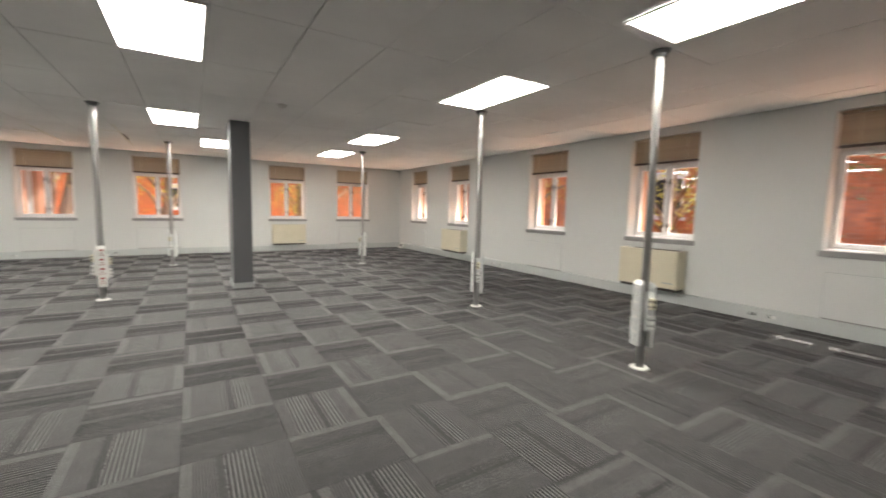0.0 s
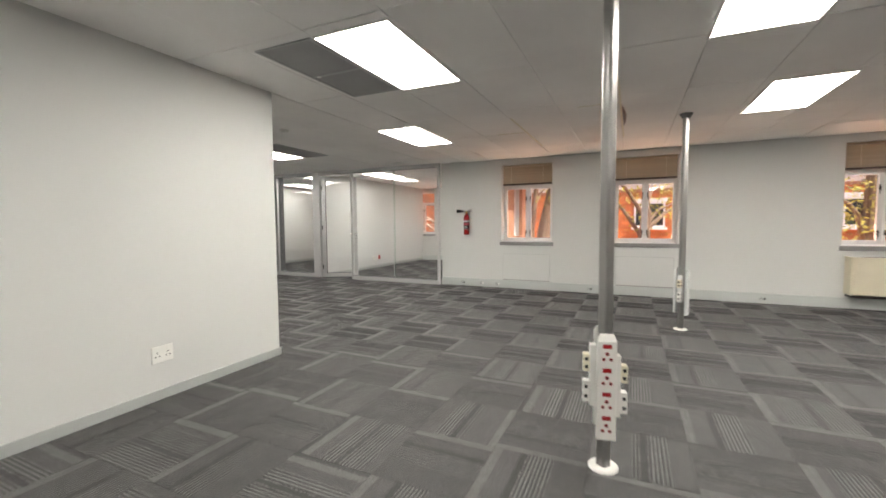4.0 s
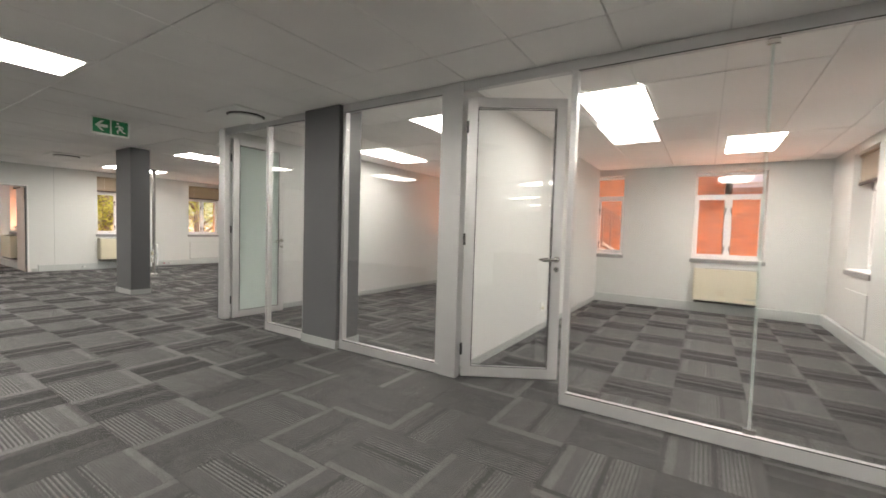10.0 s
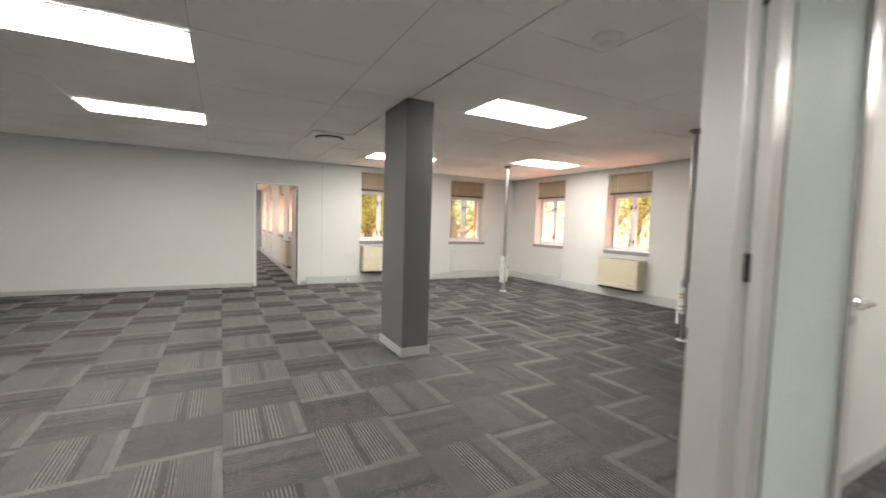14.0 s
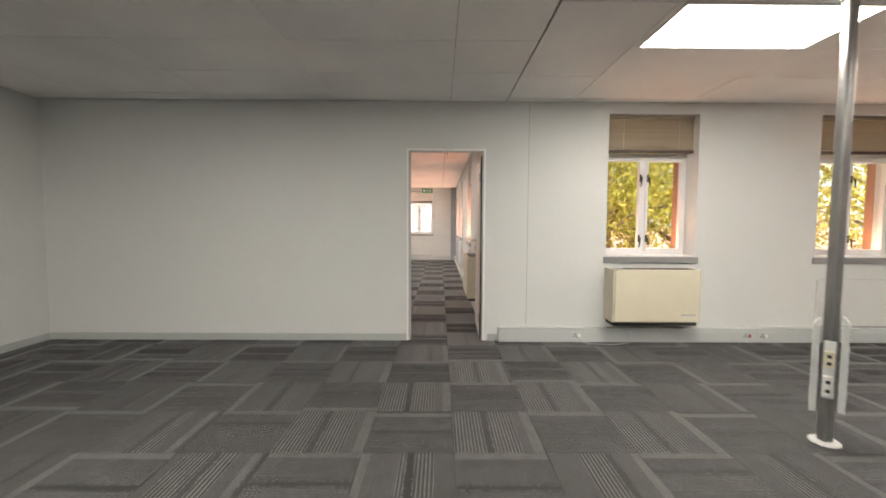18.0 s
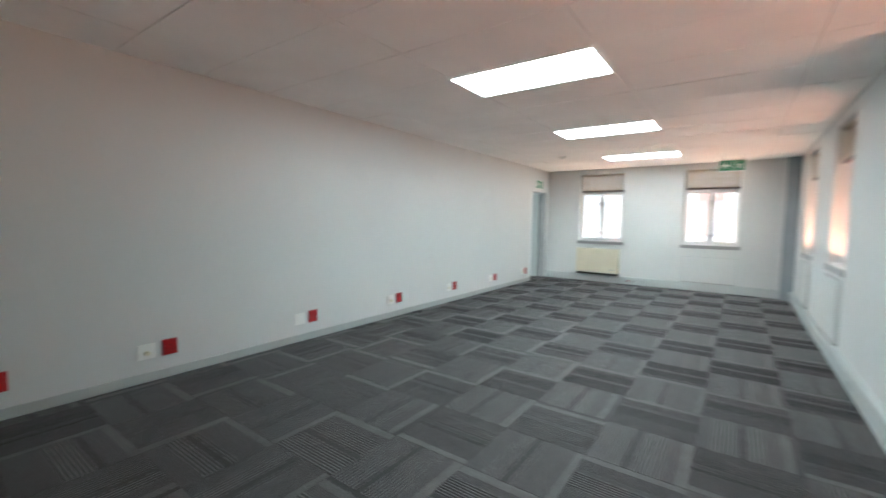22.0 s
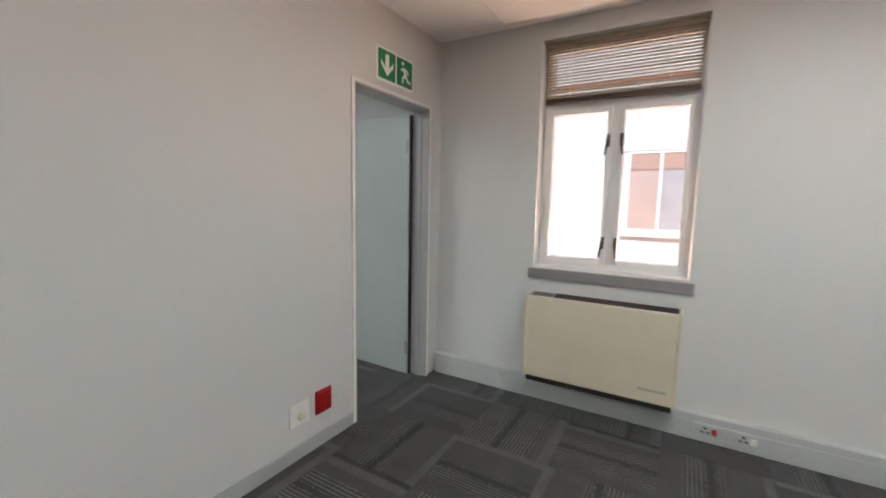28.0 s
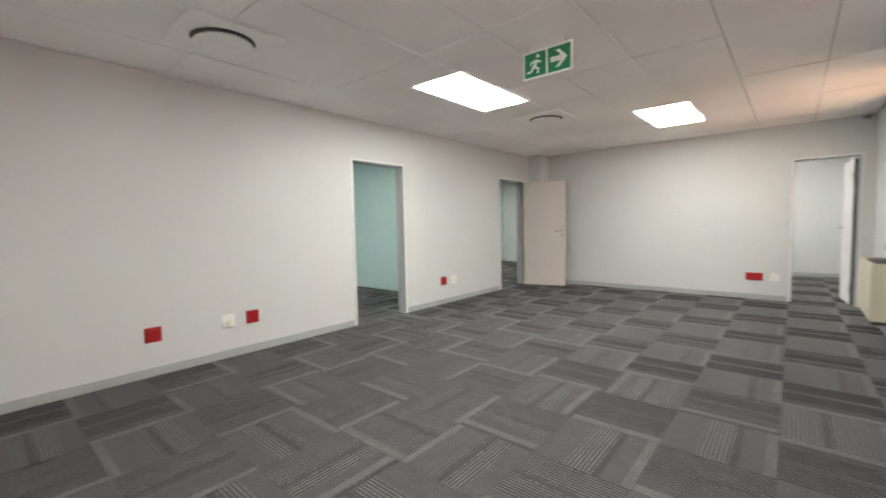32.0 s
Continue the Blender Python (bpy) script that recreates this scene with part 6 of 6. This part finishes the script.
LEAFY2, LEAFG2 = islands(LEAFY, 0.4), islands(LEAFG, 0.4)
for k, (x, y, h, lf, sp, n, ln) in enumerate(((-2.9, 16.4, 5.5, LEAFY, 1.4, 900, 0.3), (-0.3, 15.6, 5.0, LEAFY, 1.3, 800, -0.2), (0.9, 17.4, 5.5, LEAFG, 1.5, 900, 0.2), (3.4, 15.9, 5.0, LEAFY, 1.2, 700, 0.3), (5.0, 16.6, 5.5, LEAFG, 1.5, 900, -0.3),
                                           (8.6, 5.2, 5.0, LEAFY, 1.3, 800, 0.2), (9.3, 9.6, 5.5, LEAFY, 1.4, 900, -0.2), (8.3, 3.0, 5.0, LEAFG, 1.2, 600, 0.1),
                                           (-22.3, 14.9, 5.0, LEAFY, 1.6, 2600, 0.5), (-24.2, 16.6, 5.5, LEAFY, 1.8, 3200, -0.3), (-21.6, 17.6, 5.0, LEAFY, 1.6, 2400, 0.2), (-26.5, 15.2, 5.5, LEAFY, 1.9, 3200, 0.3), (-17.3, 20.6, 5.0, LEAFY, 1.6, 2400, 0.2), (-15.2, 20.2, 5.0, LEAFY, 1.7, 2600, -0.2), (-13.6, 21.8, 5.5, LEAFY, 1.8, 2400, 0.2), (-19.6, 22.4, 5.5, LEAFY, 1.8, 2400, 0.2), (-28.5, 18.5, 6, LEAFG, 2.2, 2600, 0.2), (-24, 22, 6, LEAFY, 2.2, 2600, 0.2),
                                           (-44.6, -30.5, 4.6, LEAFG, 1.9, 3000, 0.2), (-46.8, -32.5, 4.8, LEAFG, 2.1, 3000, -0.2), (-42.4, -29.0, 3.6, LEAFG, 1.6, 2400, 0.1))):
    tree(x, y, h, LEAFY2 if lf is LEAFY else LEAFG2, sp, n, ln, k + 3, 0.19 if k == 0 else 0.14)
tree(-3.06, 16.0, 5.6, LEAFY2, 1.2, 400, 0.0, 41, 0.085, 1.2)
tree(-22.5, 16.2, 5.4, LEAFY2, 1.8, 3600, 1.1, 43, 0.10, 0.45, 90)
STAIRP = surface("brown_steel_paint", (0.20, 0.085, 0.05), 0.5, vary=0.1, scale=4)
st = thing("outdoor_stair", "outdoor timber stair with brown metal rails beside brickwork", "stair")
SLOPE = 0.62


def stair_z(x):
    return 1.05 - SLOPE * (x + 7.96)


for k in range(13):
    x = -10.15 + k * 0.33
    part("tread", box(x, 19.96, stair_z(x) - 0.16, x + 0.30, 20.88, stair_z(x) - 0.11, 0.003), WOOD, st)
part("landing", box(-11.75, 19.6, 2.34, -10.2, 20.9, 2.42, 0.004), WOOD, st)
for k in range(7):
    part("soffit_board", box(-11.74, 19.61 + k * 0.185, 2.31, -10.21, 19.61 + k * 0.185 + 0.17, 2.339, 0.003), WOOD, st)
for y in (19.92, 20.92):
    part("stringer", tube([(-10.3, y, stair_z(-10.3)), (-5.75, y, stair_z(-5.75))], 0.055, 6), WOOD, st)
    for k in range(5):
        part("rail", tube([(-10.2, y, stair_z(-10.2) + 0.5 + 0.11 * k), (-5.9, y, stair_z(-5.9) + 0.5 + 0.11 * k)], 0.016 if k == 4 else 0.010, 8), STAIRP, st)
    for k in range(5):
        x = -9.85 + k * 1.045
        part("rail_post", rod((x, y, stair_z(x)), (x, y, stair_z(x) + 0.96), 0.022, n=8), STAIRP, st)
for x in (-11.65, -10.35):
    part("prop", box(x - 0.045, 20.72, -0.35, x + 0.045, 20.81, 2.305, 0.004), STAIRP, st)


# ---- brick skin of the outer walls ----
def skin(name, axis, pos, out, a0, a1, spans, z1=2.6):
    ob = wall(name, axis, pos + out * 0.004, pos + out * 0.10, a0, a1, win(*spans), z0=-0.35, z1=z1, mats=MORTAR, label="orange face-brick outer skin of the building")
    return ob


skin("wall_skin_north", "x", AY1 + T, 1, OE + T + 0.01, AX1 + T, NA)
skin("wall_skin_office_east", "y", OE + T, 1, AY1 + T + 0.11, OY + T, OEW)
skin("wall_skin_east", "y", AX1 + T, 1, -5, AY1 + T, EA)
skin("wall_skin_yard_north", "x", BY1 + T, 1, BX0 - T, WX - T - 0.11, BN)
skin("wall_skin_yard_east", "y", WX - T, -1, BY1 + T + 0.11, WY + T, SW)


def reveal_bricks(axis, x, y0, y1, flip):
    """Brick ends on the side of a window opening."""
    root = thing("brick_reveal", "orange brick reveal of a window opening", "brickwork")
    k = 0
    z = WZ0
    while z < WZ1 - 0.05:
        part("brick", box(x, y0 + (0.0 if k % 2 else 0.012), z + 0.006, x + flip * 0.010, y1, z + 0.079, 0.003), BRICK, root)
        z += 0.084
        k += 1


reveal_bricks("x", BN[0][0], BY1 + 0.28, BY1 + T + 0.098, 1)
reveal_bricks("x", BN[1][0], BY1 + 0.28, BY1 + T + 0.098, 1)


# ---- carpet tiles ----
def carpet_mesh(var, groups, plain):
    """A carpet tile: a flat pile with dark ribs standing in groups (from, to across the tile) and low fine loops in the plain bands."""
    vs, fs, ms, uvs = [], [], [], []
    h = 0.2488
    def quad(pts, m):
        n = len(vs)
        vs.extend(pts)
        fs.append(tuple(range(n, n + 4)))
        ms.append(m)
        uvs.extend([(p[0] / (2 * h) + 0.5, p[1] / (2 * h) + 0.5) for p in pts])
    quad([(-h, -h, 0), (h, -h, 0), (h, h, 0), (-h, h, 0)], var)
    for a, b in groups:
        n = round((b - a) * 2 * h / 0.0205)
        for k in range(n):
            c = -h + 2 * h * (a + (b - a) * (k + 0.5) / n)
            quad([(-h, c - 0.0065, 0), (h, c - 0.0065, 0), (h, c - 0.0025, 0.0034), (-h, c - 0.0025, 0.0034)], 4)
            quad([(-h, c - 0.0025, 0.0034), (h, c - 0.0025, 0.0034), (h, c + 0.0025, 0.0034), (-h, c + 0.0025, 0.0034)], 4)
            quad([(-h, c + 0.0025, 0.0034), (h, c + 0.0025, 0.0034), (h, c + 0.0065, 0), (-h, c + 0.0065, 0)], 4)
    for a, b in plain:
        n = round((b - a) * 2 * h / 0.0125)
        for k in range(n):
            c = -h + 2 * h * (a + (b - a) * (k + 0.5) / n)
            quad([(-h, c - 0.0022, 0), (h, c - 0.0022, 0), (h, c, 0.0014), (-h, c, 0.0014)], 4)
            quad([(-h, c, 0.0014), (h, c, 0.0014), (h, c + 0.0022, 0), (-h, c + 0.0022, 0)], 4)
    for a, b in (((-h, -h), (h, -h)), ((h, -h), (h, h)), ((h, h), (-h, h)), ((-h, h), (-h, -h))):
        quad([(*a, -0.006), (*b, -0.006), (*b, 0), (*a, 0)], 4)
    return vs, fs, ms, uvs


def carpet_data(name, v, f, ms, uvs):
    me = bpy.data.meshes.new(name)
    me.from_pydata(v, [], f)
    for m in CARPETS + [RIB]:
        me.materials.append(m)
    me.polygons.foreach_set("material_index", ms)
    lay = me.uv_layers.new(name="bands")
    lay.data.foreach_set("uv", [c for q in uvs for c in q])
    return me


TILE_DATA = [carpet_mesh(0, [(0.0, 0.36), (0.45, 0.76)], [(0.76, 0.88)]), carpet_mesh(1, [(0.13, 0.42), (0.50, 0.68)], [(0.0, 0.13), (0.68, 0.84)]),
             carpet_mesh(2, [(0.34, 0.62)], [(0.0, 0.34), (0.70, 0.90)]), carpet_mesh(3, [(0.22, 0.42), (0.51, 0.58)], [(0.0, 0.22), (0.58, 0.91)])]
TILE_MESH = [carpet_data("carpet_tile", *d) for d in TILE_DATA]
OX, OYY = 0.15, 0.13
NEAR = {"open_plan": lambda x, y: abs(x) + abs(y - 5) * 0.8, "corridor": lambda x, y: abs(y - 10), "west_room": lambda x, y: y, "offices": lambda x, y: y, "long_room": lambda x, y: abs(y - 11), "terrace_room": lambda x, y: -y, "side_rooms": lambda x, y: -y}
seen_cells = set()
for room, rects in ROOMS.items():
    cells = []
    for x0, y0, x1, y1 in rects:
        for i in range(math.floor((x0 - OX) / 0.5), math.ceil((x1 - OX) / 0.5)):
            for k in range(math.floor((y0 - OYY) / 0.5), math.ceil((y1 - OYY) / 0.5)):
                if (i, k) not in seen_cells:
                    seen_cells.add((i, k))
                    cells.append((i, k, OX + 0.5 * i + 0.25, OYY + 0.5 * k + 0.25))
    cells.sort(key=lambda c: NEAR[room](c[2], c[3]))
    vs, fs, ms, uvs = [], [], [], []
    rnd = random.Random(len(cells))
    for n, (i, k, x, y) in enumerate(cells):
        var, turn = rnd.randrange(4), (0 if (i + k) % 2 else 90) + (180 if rnd.random() < 0.12 else 0)
        if n < 300 and room != "side_rooms":
            o = new("carpet_tile", TILE_MESH[var])
            o.parent = SLABS[room]
            o.matrix_basis = pose(x, y, 0, 0, 0, turn)
        else:
            v, f, mi, uv = TILE_DATA[var]
            m = pose(x, y, 0, 0, 0, turn)
            b = len(vs)
            vs += [tuple(m @ Vector(p)) for p in v]
            fs += [tuple(q + b for q in g) for g in f]
            ms += mi
            uvs += uv
    if vs:
        me = carpet_data("carpet_tiles", vs, fs, ms, uvs)
        o = new("carpet_tiles", me)
        o.parent = SLABS[room]
        tagged(o, "further carpet tiles of the floor", kind="stuff")
